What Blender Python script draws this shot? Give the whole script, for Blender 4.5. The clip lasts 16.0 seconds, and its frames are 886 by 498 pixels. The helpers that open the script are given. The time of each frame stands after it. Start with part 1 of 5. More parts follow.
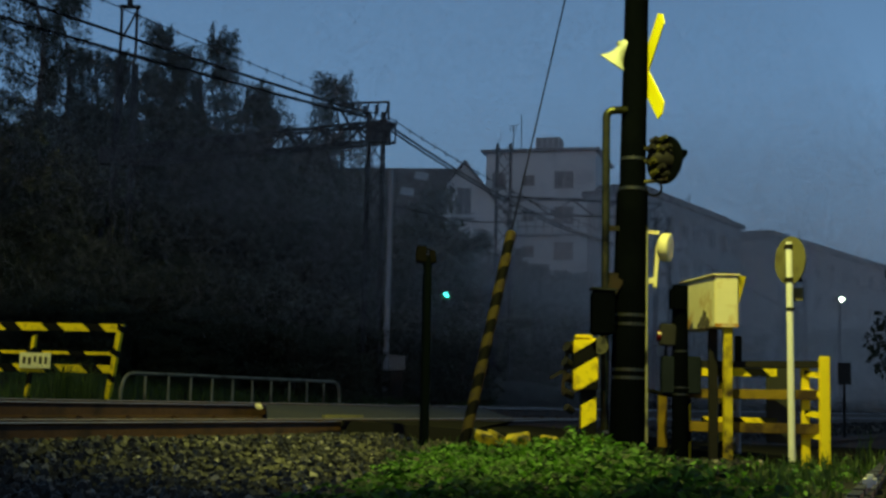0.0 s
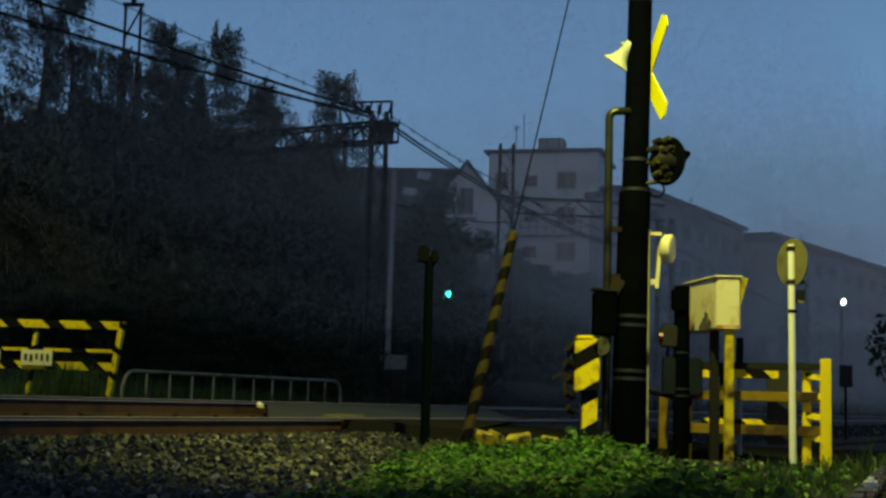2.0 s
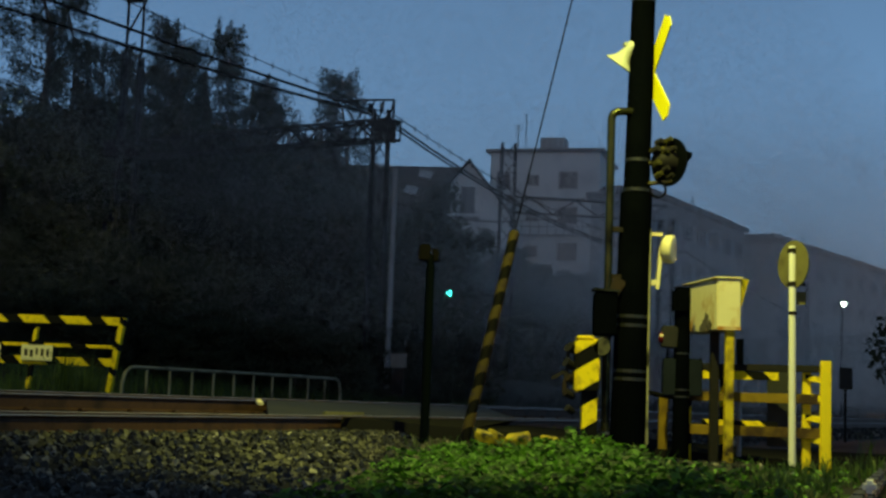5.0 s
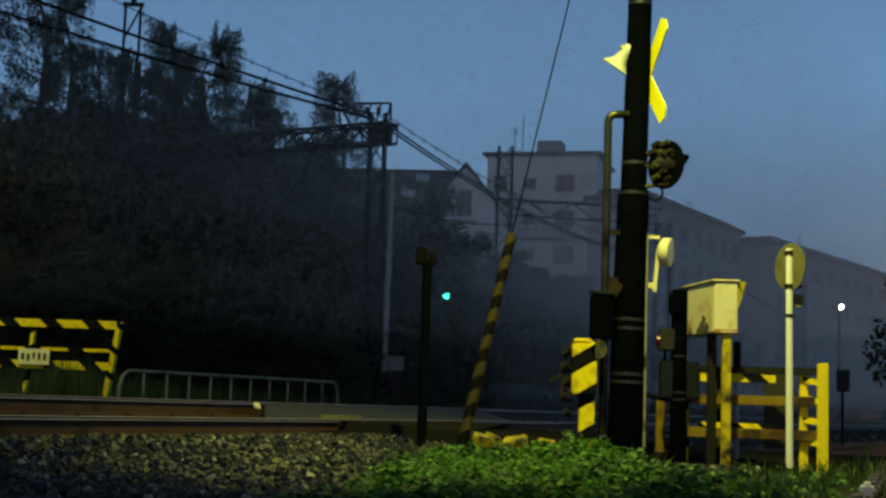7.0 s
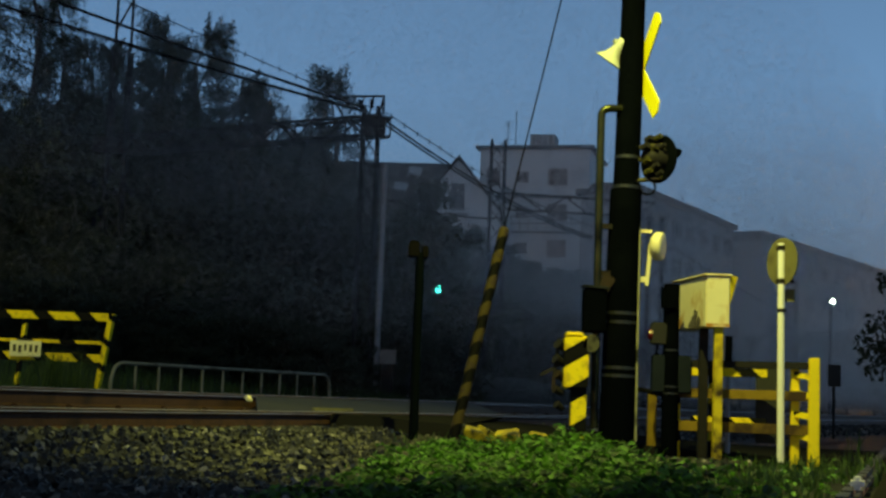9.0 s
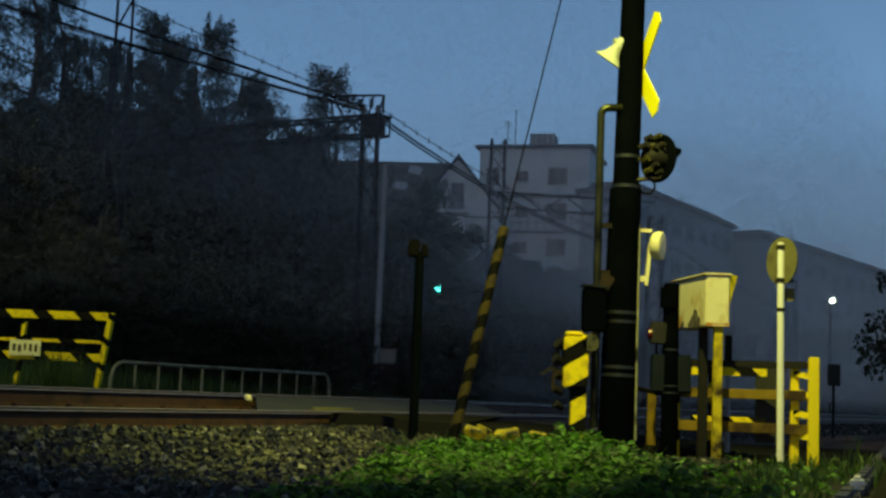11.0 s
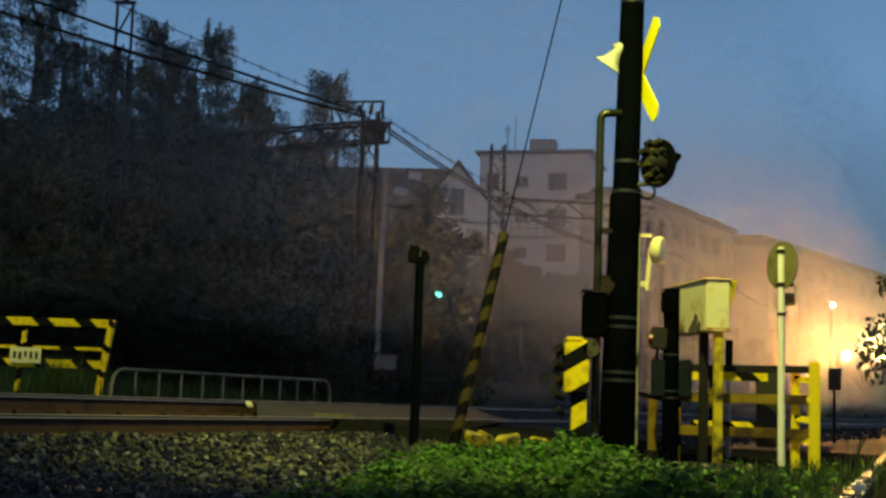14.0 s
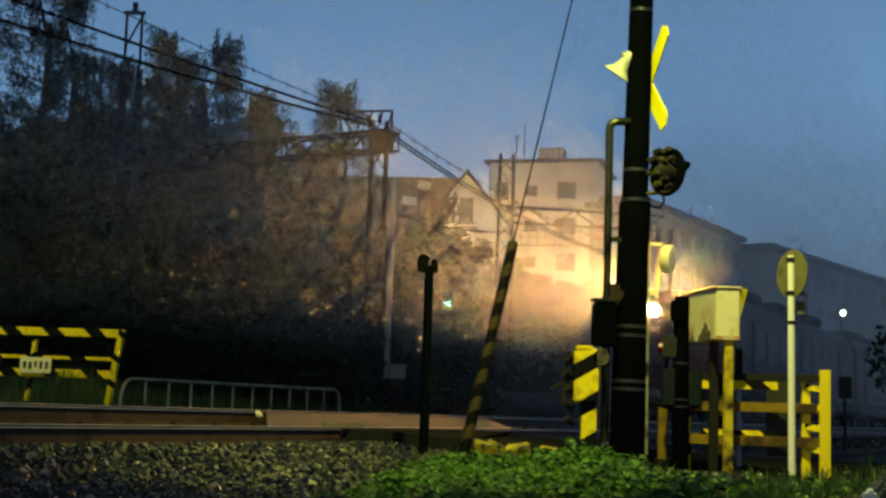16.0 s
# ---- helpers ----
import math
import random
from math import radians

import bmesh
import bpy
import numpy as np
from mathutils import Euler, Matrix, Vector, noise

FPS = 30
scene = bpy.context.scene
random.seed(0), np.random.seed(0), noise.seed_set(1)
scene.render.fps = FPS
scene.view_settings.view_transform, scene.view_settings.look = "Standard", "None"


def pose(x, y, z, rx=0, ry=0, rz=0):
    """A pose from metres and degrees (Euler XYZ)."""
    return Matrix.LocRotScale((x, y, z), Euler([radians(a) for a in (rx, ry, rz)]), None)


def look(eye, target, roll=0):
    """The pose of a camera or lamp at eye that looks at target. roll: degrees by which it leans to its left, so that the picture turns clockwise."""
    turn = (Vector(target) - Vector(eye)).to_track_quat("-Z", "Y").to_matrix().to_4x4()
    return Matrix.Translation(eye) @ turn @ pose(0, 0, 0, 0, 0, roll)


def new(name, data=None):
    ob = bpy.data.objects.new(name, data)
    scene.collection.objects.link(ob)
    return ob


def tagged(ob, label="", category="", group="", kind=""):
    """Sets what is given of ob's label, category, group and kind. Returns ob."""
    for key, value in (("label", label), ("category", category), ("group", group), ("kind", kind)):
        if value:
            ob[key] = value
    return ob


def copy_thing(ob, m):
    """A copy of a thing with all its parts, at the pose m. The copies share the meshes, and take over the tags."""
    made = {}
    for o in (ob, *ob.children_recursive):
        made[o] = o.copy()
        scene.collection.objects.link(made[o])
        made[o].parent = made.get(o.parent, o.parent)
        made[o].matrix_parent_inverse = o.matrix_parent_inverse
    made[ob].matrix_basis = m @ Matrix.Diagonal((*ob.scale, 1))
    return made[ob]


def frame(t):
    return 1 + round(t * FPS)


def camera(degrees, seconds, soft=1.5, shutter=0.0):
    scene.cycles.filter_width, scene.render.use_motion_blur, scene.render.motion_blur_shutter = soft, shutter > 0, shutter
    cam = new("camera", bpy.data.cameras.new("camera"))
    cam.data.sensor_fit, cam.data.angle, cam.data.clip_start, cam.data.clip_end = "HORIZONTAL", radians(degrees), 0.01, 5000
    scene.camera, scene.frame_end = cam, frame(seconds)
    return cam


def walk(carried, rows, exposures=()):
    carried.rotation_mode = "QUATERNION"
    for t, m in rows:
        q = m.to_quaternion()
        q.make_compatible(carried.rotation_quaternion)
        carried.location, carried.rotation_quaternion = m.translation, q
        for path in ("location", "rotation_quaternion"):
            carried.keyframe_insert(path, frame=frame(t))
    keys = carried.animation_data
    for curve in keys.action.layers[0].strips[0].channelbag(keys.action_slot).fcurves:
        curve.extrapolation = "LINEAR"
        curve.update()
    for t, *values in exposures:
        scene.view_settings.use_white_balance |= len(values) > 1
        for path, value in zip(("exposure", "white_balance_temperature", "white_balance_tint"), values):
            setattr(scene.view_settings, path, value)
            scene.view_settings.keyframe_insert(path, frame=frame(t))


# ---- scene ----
import itertools

cam = camera(34.82, 16.0, soft=2.7)
EYE = (0.0, 0.0, 0.05)
walk(cam, [(t, pose(*EYE, rx, ry, rz)) for t, rx, ry, rz in (
    (0, 96.278, -1.093, -0.120), (0.5, 96.239, -1.201, -0.095), (1, 96.205, -1.239, -0.075),
    (1.5, 96.205, -1.324, -0.070), (2, 96.269, -1.468, -0.076), (2.5, 96.279, -1.440, -0.046),
    (3, 96.290, -1.523, -0.040), (3.5, 96.277, -1.800, -0.010), (4, 96.251, -1.958, -0.057),
    (6.5, 96.212, -1.961, -0.123), (7, 96.352, -1.861, -0.196), (7.5, 96.346, -1.906, -0.236),
    (8, 96.225, -1.991, -0.381), (8.5, 96.133, -2.049, -0.452), (9, 96.092, -2.060, -0.522),
    (11.5, 96.064, -2.066, -0.544), (12, 96.144, -2.032, -0.609), (12.5, 96.139, -2.057, -0.608),
    (13, 96.156, -2.006, -0.613), (13.5, 96.181, -1.982, -0.561), (14, 96.299, -1.850, -0.505),
    (14.5, 96.431, -1.906, -0.432), (15, 96.573, -1.744, -0.407), (15.5, 96.605, -1.852, -0.349),
    (16, 96.655, -1.751, -0.117))], exposures=((0, 0.03), (4, 0.05), (9, 0.12), (16, 0.15)))

# ---- light ----
world = bpy.data.worlds.new("dusk")
scene.world = world
world.use_nodes = True
wn = world.node_tree
wn.nodes.clear()
sky = wn.nodes.new("ShaderNodeTexSky")
sky.sky_type, sky.sun_disc = "NISHITA", False
sky.sun_elevation, sky.sun_rotation = radians(4), radians(200)
even = wn.nodes.new("ShaderNodeMixRGB")
even.inputs[0].default_value = 0.85
even.inputs[2].default_value = (0.54, 1.30, 2.60, 1)
back = wn.nodes.new("ShaderNodeBackground")
back.inputs[1].default_value = 0.166
wout = wn.nodes.new("ShaderNodeOutputWorld")
wn.links.new(sky.outputs[0], even.inputs[1])
# the evening sky darkens towards the zenith
place = wn.nodes.new("ShaderNodeTexCoord")
split = wn.nodes.new("ShaderNodeSeparateXYZ")
fall = wn.nodes.new("ShaderNodeValToRGB")
fall.color_ramp.elements[0].position, fall.color_ramp.elements[0].color = 0.22, (1, 1, 1, 1)
fall.color_ramp.elements[1].position, fall.color_ramp.elements[1].color = 0.75, (0.42, 0.22, 0.11, 1)
dim = wn.nodes.new("ShaderNodeMixRGB")
dim.blend_type, dim.inputs[0].default_value = "MULTIPLY", 1.0
wn.links.new(place.outputs["Generated"], split.inputs[0])
wn.links.new(split.outputs["Z"], fall.inputs[0])
wn.links.new(even.outputs[0], dim.inputs[1])
wn.links.new(fall.outputs[0], dim.inputs[2])
wn.links.new(dim.outputs[0], back.inputs[0])
wn.links.new(back.outputs[0], wout.inputs[0])

LAMP_COLOUR = (0.98, 1.0, 0.20)


def street_light(place, target, watts, cone):
    """The light of a shaded street lamp."""
    data = bpy.data.lights.new("street_light", "SPOT")
    data.energy, data.color, data.shadow_soft_size = watts, LAMP_COLOUR, 0.10
    data.spot_size, data.spot_blend = radians(cone), 0.75
    ob = new("street_light", data)
    ob.matrix_basis = look(place, target)
    return ob


street_light((0.95, 9.3, 6.2), (1.40, 11.0, 0.2), 2450, 91)
street_light((-6.6, 18.0, 4.6), (-5.6, 21.0, 0.6), 420, 78)

# ---- materials ----


def mat(name, colour, rough=0.7, metal=0.0, vary=0.25, grain=30.0, bump=0.2, second=None, patch=2.0, spec=0.2, patch_at=0.5):
    """A surface with two scales of variation; second is a stain or wear colour in patches."""
    m = bpy.data.materials.new(name)
    m.use_nodes = True
    n, l = m.node_tree.nodes, m.node_tree.links
    b = n["Principled BSDF"]
    b.inputs["Roughness"].default_value = rough
    b.inputs["Metallic"].default_value = metal
    b.inputs["Specular IOR Level"].default_value = spec
    co = n.new("ShaderNodeTexCoord")
    fine = n.new("ShaderNodeTexNoise")
    fine.inputs["Scale"].default_value, fine.inputs["Detail"].default_value = grain, 5
    big = n.new("ShaderNodeTexNoise")
    big.inputs["Scale"].default_value, big.inputs["Detail"].default_value = patch, 4
    for q in (fine, big):
        l.new(co.outputs["Object"], q.inputs["Vector"])
    mix = n.new("ShaderNodeMixRGB")
    mix.inputs[1].default_value = (*[c * (1 - vary) for c in colour], 1)
    mix.inputs[2].default_value = (*[min(1, c * (1 + vary)) for c in colour], 1)
    l.new(fine.outputs["Fac"], mix.inputs[0])
    last = mix.outputs[0]
    ramp = n.new("ShaderNodeValToRGB")
    ramp.color_ramp.elements[0].position, ramp.color_ramp.elements[1].position = patch_at, patch_at + 0.18
    l.new(big.outputs["Fac"], ramp.inputs[0])
    stain = n.new("ShaderNodeMixRGB")
    stain.inputs[2].default_value = (*(second or [c * (1 - vary) for c in colour]), 1)
    l.new(ramp.outputs[0], stain.inputs[0])
    l.new(last, stain.inputs[1])
    l.new(stain.outputs[0], b.inputs["Base Color"])
    if bump:
        bp = n.new("ShaderNodeBump")
        bp.inputs["Strength"].default_value, bp.inputs["Distance"].default_value = bump, 0.01
        l.new(fine.outputs["Fac"], bp.inputs["Height"])
        l.new(bp.outputs[0], b.inputs["Normal"])
    return m


def islands(name, low, high, rough=0.6, translucent=0.0, bias=1.0):
    """A colour that differs from piece to piece of one mesh."""
    m = bpy.data.materials.new(name)
    m.use_nodes = True
    n, l = m.node_tree.nodes, m.node_tree.links
    b = n["Principled BSDF"]
    b.inputs["Roughness"].default_value = rough
    g = n.new("ShaderNodeNewGeometry")
    mix = n.new("ShaderNodeMixRGB")
    mix.inputs[1].default_value, mix.inputs[2].default_value = (*low, 1), (*high, 1)
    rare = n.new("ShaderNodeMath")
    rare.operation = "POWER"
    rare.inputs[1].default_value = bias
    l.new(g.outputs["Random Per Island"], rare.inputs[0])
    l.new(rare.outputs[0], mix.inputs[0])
    tex = n.new("ShaderNodeTexNoise")
    tex.inputs["Scale"].default_value = 45
    dark = n.new("ShaderNodeMixRGB")
    dark.blend_type = "MULTIPLY"
    dark.inputs[0].default_value = 0.5
    l.new(mix.outputs[0], dark.inputs[1])
    l.new(tex.outputs["Fac"], dark.inputs[2])
    l.new(dark.outputs[0], b.inputs["Base Color"])
    if translucent:
        t = n.new("ShaderNodeBsdfTranslucent")
        l.new(mix.outputs[0], t.inputs[0])
        s = n.new("ShaderNodeMixShader")
        s.inputs[0].default_value = translucent
        l.new(b.outputs[0], s.inputs[1])
        l.new(t.outputs[0], s.inputs[2])
        l.new(s.outputs[0], n["Material Output"].inputs[0])
    return m


def striped(name, width, way=(1, 0, 1), yellow=(0.80, 0.62, 0.01), black=(0.005, 0.005, 0.005), share=0.5):
    """Black and yellow paint in slanted bands, chipped and dirty."""
    m = bpy.data.materials.new(name)
    m.use_nodes = True
    n, l = m.node_tree.nodes, m.node_tree.links
    b = n["Principled BSDF"]
    b.inputs["Roughness"].default_value = 0.7
    b.inputs["Specular IOR Level"].default_value = 0.08
    co = n.new("ShaderNodeTexCoord")
    dot = n.new("ShaderNodeVectorMath")
    dot.operation = "DOT_PRODUCT"
    dot.inputs[1].default_value = [w / width for w in way]
    l.new(co.outputs["Object"], dot.inputs[0])
    fr = n.new("ShaderNodeMath")
    fr.operation = "FRACT"
    l.new(dot.outputs["Value"], fr.inputs[0])
    lt = n.new("ShaderNodeMath")
    lt.operation = "GREATER_THAN"
    lt.inputs[1].default_value = share
    l.new(fr.outputs[0], lt.inputs[0])
    tex = n.new("ShaderNodeTexNoise")
    tex.inputs["Scale"].default_value, tex.inputs["Detail"].default_value = 14, 6
    l.new(co.outputs["Object"], tex.inputs["Vector"])
    dirt = n.new("ShaderNodeMixRGB")
    dirt.inputs[1].default_value = (*yellow, 1)
    dirt.inputs[2].default_value = (yellow[0] * 0.55, yellow[1] * 0.5, yellow[2] + 0.01, 1)
    rp = n.new("ShaderNodeValToRGB")
    rp.color_ramp.elements[0].position, rp.color_ramp.elements[1].position = 0.5, 0.7
    l.new(tex.outputs["Fac"], rp.inputs[0])
    l.new(rp.outputs[0], dirt.inputs[0])
    mix = n.new("ShaderNodeMixRGB")
    mix.inputs[2].default_value = (*black, 1)
    l.new(lt.outputs[0], mix.inputs[0])
    l.new(dirt.outputs[0], mix.inputs[1])
    l.new(mix.outputs[0], b.inputs["Base Color"])
    return m


def glow(name, colour, strength):
    m = bpy.data.materials.new(name)
    m.use_nodes = True
    b = m.node_tree.nodes["Principled BSDF"]
    b.inputs["Base Color"].default_value = (*colour, 1)
    b.inputs["Emission Color"].default_value = (*colour, 1)
    b.inputs["Emission Strength"].default_value = strength
    return m


def glass(name, colour, rough=0.08):
    return mat(name, colour, rough, 0.0, 0.15, 3.0, 0.02, spec=0.3)


M_SOIL = mat("soil", (0.012, 0.012, 0.008), 0.95, 0, 0.4, 8, 0.5, (0.012, 0.018, 0.007), 0.6)
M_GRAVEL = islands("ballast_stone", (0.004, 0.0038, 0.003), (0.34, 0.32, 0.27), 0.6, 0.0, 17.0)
M_BED = mat("ballast_bed", (0.022, 0.018, 0.014), 0.9, 0, 0.6, 22, 0.8, (0.012, 0.01, 0.008), 3)
M_RUST = mat("rusty_rail", (0.055, 0.029, 0.016), 0.55, 0.05, 0.4, 25, 0.3, (0.022, 0.014, 0.009), 4, spec=0.15)
M_SHINE = mat("rail_top_steel", (0.52, 0.48, 0.44), 0.48, 1.0, 0.1, 40, 0.03)
M_SLEEPER = mat("concrete_sleeper", (0.08, 0.07, 0.06), 0.9, 0, 0.3, 20, 0.3, (0.1, 0.07, 0.05), 3)
M_DECK = mat("crossing_deck", (0.024, 0.024, 0.022), 0.7, 0, 0.25, 30, 0.25, (0.032, 0.03, 0.024), 1.5, spec=0.2)
M_ASPHALT = mat("damp_asphalt", (0.014, 0.014, 0.0145), 0.9, 0, 0.35, 60, 0.3, (0.009, 0.009, 0.0095), 0.8, spec=0.0)
M_KERB = mat("kerb_concrete", (0.035, 0.033, 0.03), 0.6, 0, 0.3, 5, 0.0, (0.02, 0.019, 0.017), 3, spec=0.2)
M_LEAF = islands("weed_leaf", (0.006, 0.032, 0.004), (0.13, 0.33, 0.03), 0.7, 0.3, 1.6)
M_BLADE = islands("grass_blade", (0.014, 0.045, 0.006), (0.085, 0.145, 0.018), 0.6, 0.3)
M_CROWN = islands("tree_leaf", (0.024, 0.034, 0.018), (0.052, 0.07, 0.036), 0.8, 0.35)
M_BARK = mat("bark", (0.05, 0.04, 0.03), 0.95, 0, 0.4, 15, 0.7)
M_POLE = mat("black_pole_paint", (0.0016, 0.0022, 0.0034), 0.65, 0, 0.35, 20, 0.15, (0.0026, 0.0034, 0.0046), 2, spec=0.0)
M_BAND = mat("galvanised_band", (0.055, 0.058, 0.06), 0.45, 0.8, 0.2, 30, 0.1)
M_YELLOW = mat("yellow_paint", (0.80, 0.62, 0.01), 0.5, 0, 0.08, 12, 0.08, (0.45, 0.28, 0.02), 7, patch_at=0.6)
M_CROSS = mat("yellow_sign_paint", (0.85, 0.78, 0.008), 0.45, 0, 0.05, 8, 0.03)
M_DARK = mat("dark_steel", (0.012, 0.011, 0.010), 0.7, 0.1, 0.4, 18, 0.2, (0.03, 0.016, 0.008), 3)
M_STEEL = mat("galvanised_steel", (0.32, 0.33, 0.34), 0.5, 0.6, 0.2, 14, 0.1, (0.2, 0.2, 0.2), 2)
M_LATTICE = mat("weathered_lattice_steel", (0.022, 0.022, 0.023), 0.8, 0.1, 0.3, 10, 0.1)
M_CONC = mat("pale_concrete_post", (0.30, 0.30, 0.30), 0.85, 0, 0.15, 12, 0.2, (0.32, 0.31, 0.29), 1.5)
M_CREAM = mat("cream_enamel", (0.66, 0.60, 0.36), 0.45, 0, 0.08, 9, 0.05, (0.42, 0.24, 0.05), 4.0, patch_at=0.53)
M_SMEAR = mat("soot_smear", (0.10, 0.085, 0.07), 0.8, 0, 0.4, 12, 0.1)
M_WHITE = mat("white_paint", (0.75, 0.74, 0.66), 0.5, 0, 0.06, 10, 0.05, (0.5, 0.47, 0.38), 4, patch_at=0.6)
M_HORN = mat("weathered_horn_enamel", (0.42, 0.44, 0.36), 0.4, 0, 0.12, 14, 0.05, (0.25, 0.25, 0.18), 6, patch_at=0.55)
M_BACK = mat("sign_back", (0.17, 0.155, 0.06), 0.6, 0.2, 0.25, 12, 0.1, (0.10, 0.085, 0.035), 5)
M_GREY = mat("grey_cabinet", (0.011, 0.015, 0.022), 0.7, 0, 0.15, 10, 0.05, (0.008, 0.011, 0.016), 3, spec=0.05)
M_RED = mat("red_lens", (0.10, 0.008, 0.006), 0.25, 0, 0.1, 10, 0)
M_STRIPE = striped("hazard_stripe", 0.30, (1, 0, 1))
M_STRIPE_L = striped("hazard_stripe_long", 0.62, (1, 0, 1), share=0.62)
M_STRIPE_S = striped("hazard_stripe_post", 0.34, (0.7, 0, -1))
M_STRIPE_GUY = striped("hazard_stripe_guard", 0.245, (0.9, 0, 1), (0.042, 0.031, 0.010), black=(0.0015, 0.0015, 0.0015), share=0.5)
M_WIRE = mat("cable_sheath", (0.006, 0.006, 0.006), 0.9, 0, 0.2, 5, 0, spec=0.0)
M_LENS = glow("lamp_glass", (1.0, 0.9, 0.45), 6.0)
M_GREEN = glow("green_signal_lamp", (0.05, 1.0, 0.72), 28.0)
M_FARLAMP = glow("white_lamp", (0.75, 1.0, 0.72), 25.0)
M_HEAD = glow("headlight_glow", (1.0, 0.47, 0.12), 215000.0)
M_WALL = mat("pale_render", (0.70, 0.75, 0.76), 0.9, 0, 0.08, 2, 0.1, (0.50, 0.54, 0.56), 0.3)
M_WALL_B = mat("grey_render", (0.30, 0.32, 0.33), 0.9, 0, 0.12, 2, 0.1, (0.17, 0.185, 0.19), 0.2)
M_BOX = mat("weathered_cabinet_paint", (0.20, 0.19, 0.17), 0.7, 0, 0.15, 9, 0.1, (0.12, 0.11, 0.10), 3)
M_BANK = mat("stained_retaining_concrete", (0.085, 0.085, 0.08), 0.9, 0, 0.3, 3, 0.2, (0.04, 0.042, 0.036), 0.6)
M_ROOF = mat("slate_roof", (0.075, 0.07, 0.072), 0.8, 0, 0.2, 4, 0.2, (0.055, 0.052, 0.055), 0.4)
M_PANE = glass("window_glass", (0.06, 0.07, 0.09))
# the sky mirrored in the skylights is put into their pale base colour
M_SKYLIGHT = glass("skylight_sky_tint", (0.45, 0.52, 0.58), 0.12)
M_LITPANE = glow("lit_window", (0.9, 0.6, 0.3), 0.10)
M_TRAIN = mat("maroon_car_paint", (0.05, 0.012, 0.010), 0.5, 0, 0.1, 3, 0.02, (0.035, 0.009, 0.008), 0.6, spec=0.2)
# near-black for the casing and the added beam slats, so neither scatters light
M_LIGHTTRAP = mat("light_trap_black", (0.0012, 0.0012, 0.0012), 0.9, 0, 0.1, 20, 0, spec=0.0)
M_TRAINPANE = mat("train_glass", (0.02, 0.021, 0.025), 0.4, 0, 0.15, 3, 0.02, spec=0.15)
M_TRAINROOF = mat("train_roof", (0.04, 0.035, 0.035), 0.8, 0, 0.2, 6, 0.1)
M_PLATE = mat("notice_plate", (0.78, 0.74, 0.40), 0.5, 0, 0.05, 8, 0)
M_INK = mat("notice_ink", (0.06, 0.05, 0.03), 0.7, 0, 0.2, 8, 0)
M_MIST = bpy.data.materials.new("mist_droplet")
M_MIST.use_nodes = True
_n, _l = M_MIST.node_tree.nodes, M_MIST.node_tree.links
_n.remove(_n["Principled BSDF"])
_mix, _d, _t = _n.new("ShaderNodeMixShader"), _n.new("ShaderNodeBsdfDiffuse"), _n.new("ShaderNodeBsdfTranslucent")
_d.inputs[0].default_value = _t.inputs[0].default_value = (0.88, 0.88, 0.88, 1)
_l.new(_d.outputs[0], _mix.inputs[1])
_l.new(_t.outputs[0], _mix.inputs[2])
_l.new(_mix.outputs[0], _n["Material Output"].inputs[0])

# ---- mesh tools ----


def shape_box(bm, c, size, m=None, bevel=0.0):
    r = bmesh.ops.create_cube(bm, size=1.0, matrix=Matrix.Translation(c) @ (m or Matrix()) @ Matrix.Diagonal((*size, 1)))
    if bevel:
        es = list({e for v in r["verts"] for e in v.link_edges})
        bmesh.ops.bevel(bm, geom=es, offset=bevel, segments=2, affect="EDGES")


def shape_bar(bm, p, q, w, h=None):
    """A square bar from p to q."""
    p, q = Vector(p), Vector(q)
    t = (q - p).to_track_quat("Z", "Y").to_matrix().to_4x4()
    shape_box(bm, (p + q) / 2, (w, h or w, (q - p).length), t)


def shape_rod(bm, p, q, r0, r1=None, seg=10, caps=True):
    p, q = Vector(p), Vector(q)
    t = (q - p).to_track_quat("Z", "Y").to_matrix().to_4x4()
    bmesh.ops.create_cone(bm, cap_ends=caps, segments=seg, radius1=r0, radius2=r0 if r1 is None else r1,
                          depth=(q - p).length, matrix=Matrix.Translation((p + q) / 2) @ t)


def shape_tube(bm, points, r, seg=8):
    for a, b in zip(points, points[1:]):
        shape_rod(bm, a, b, r, r, seg)
    for a in points[1:-1]:
        bmesh.ops.create_icosphere(bm, subdivisions=1, radius=r * 1.02, matrix=Matrix.Translation(a))


def shape_lathe(bm, profile, m, seg=20):
    """Turns (radius, height) pairs about the local z axis of m."""
    rings = []
    for r, z in profile:
        rings.append([bm.verts.new(m @ Vector((r * math.cos(2 * math.pi * i / seg), r * math.sin(2 * math.pi * i / seg), z))) for i in range(seg)])
    for a, b in zip(rings, rings[1:]):
        for i in range(seg):
            bm.faces.new((a[i], a[(i + 1) % seg], b[(i + 1) % seg], b[i]))


def bend(centre, r, a0, a1, n=7, plane="xz"):
    out = []
    for i in range(n):
        a = radians(a0 + (a1 - a0) * i / (n - 1))
        u, v = r * math.cos(a), r * math.sin(a)
        out.append(Vector(centre) + (Vector((u, 0, v)) if plane == "xz" else Vector((0, u, v))))
    return out


def part(name, bm, material, parent=None, label="", smooth=False):
    bmesh.ops.recalc_face_normals(bm, faces=bm.faces)
    me = bpy.data.meshes.new(name)
    bm.to_mesh(me)
    bm.free()
    me.materials.append(material)
    if smooth:
        me.polygons.foreach_set("use_smooth", [True] * len(me.polygons))
    ob = new(name, me)
    if parent is not None:
        ob.parent = parent
    if label:
        tagged(ob, label)
    return ob


def raw(name, verts, faces, material, parent=None):
    me = bpy.data.meshes.new(name)
    me.from_pydata(verts, [], faces)
    me.materials.append(material)
    ob = new(name, me)
    if parent is not None:
        ob.parent = parent
    return ob


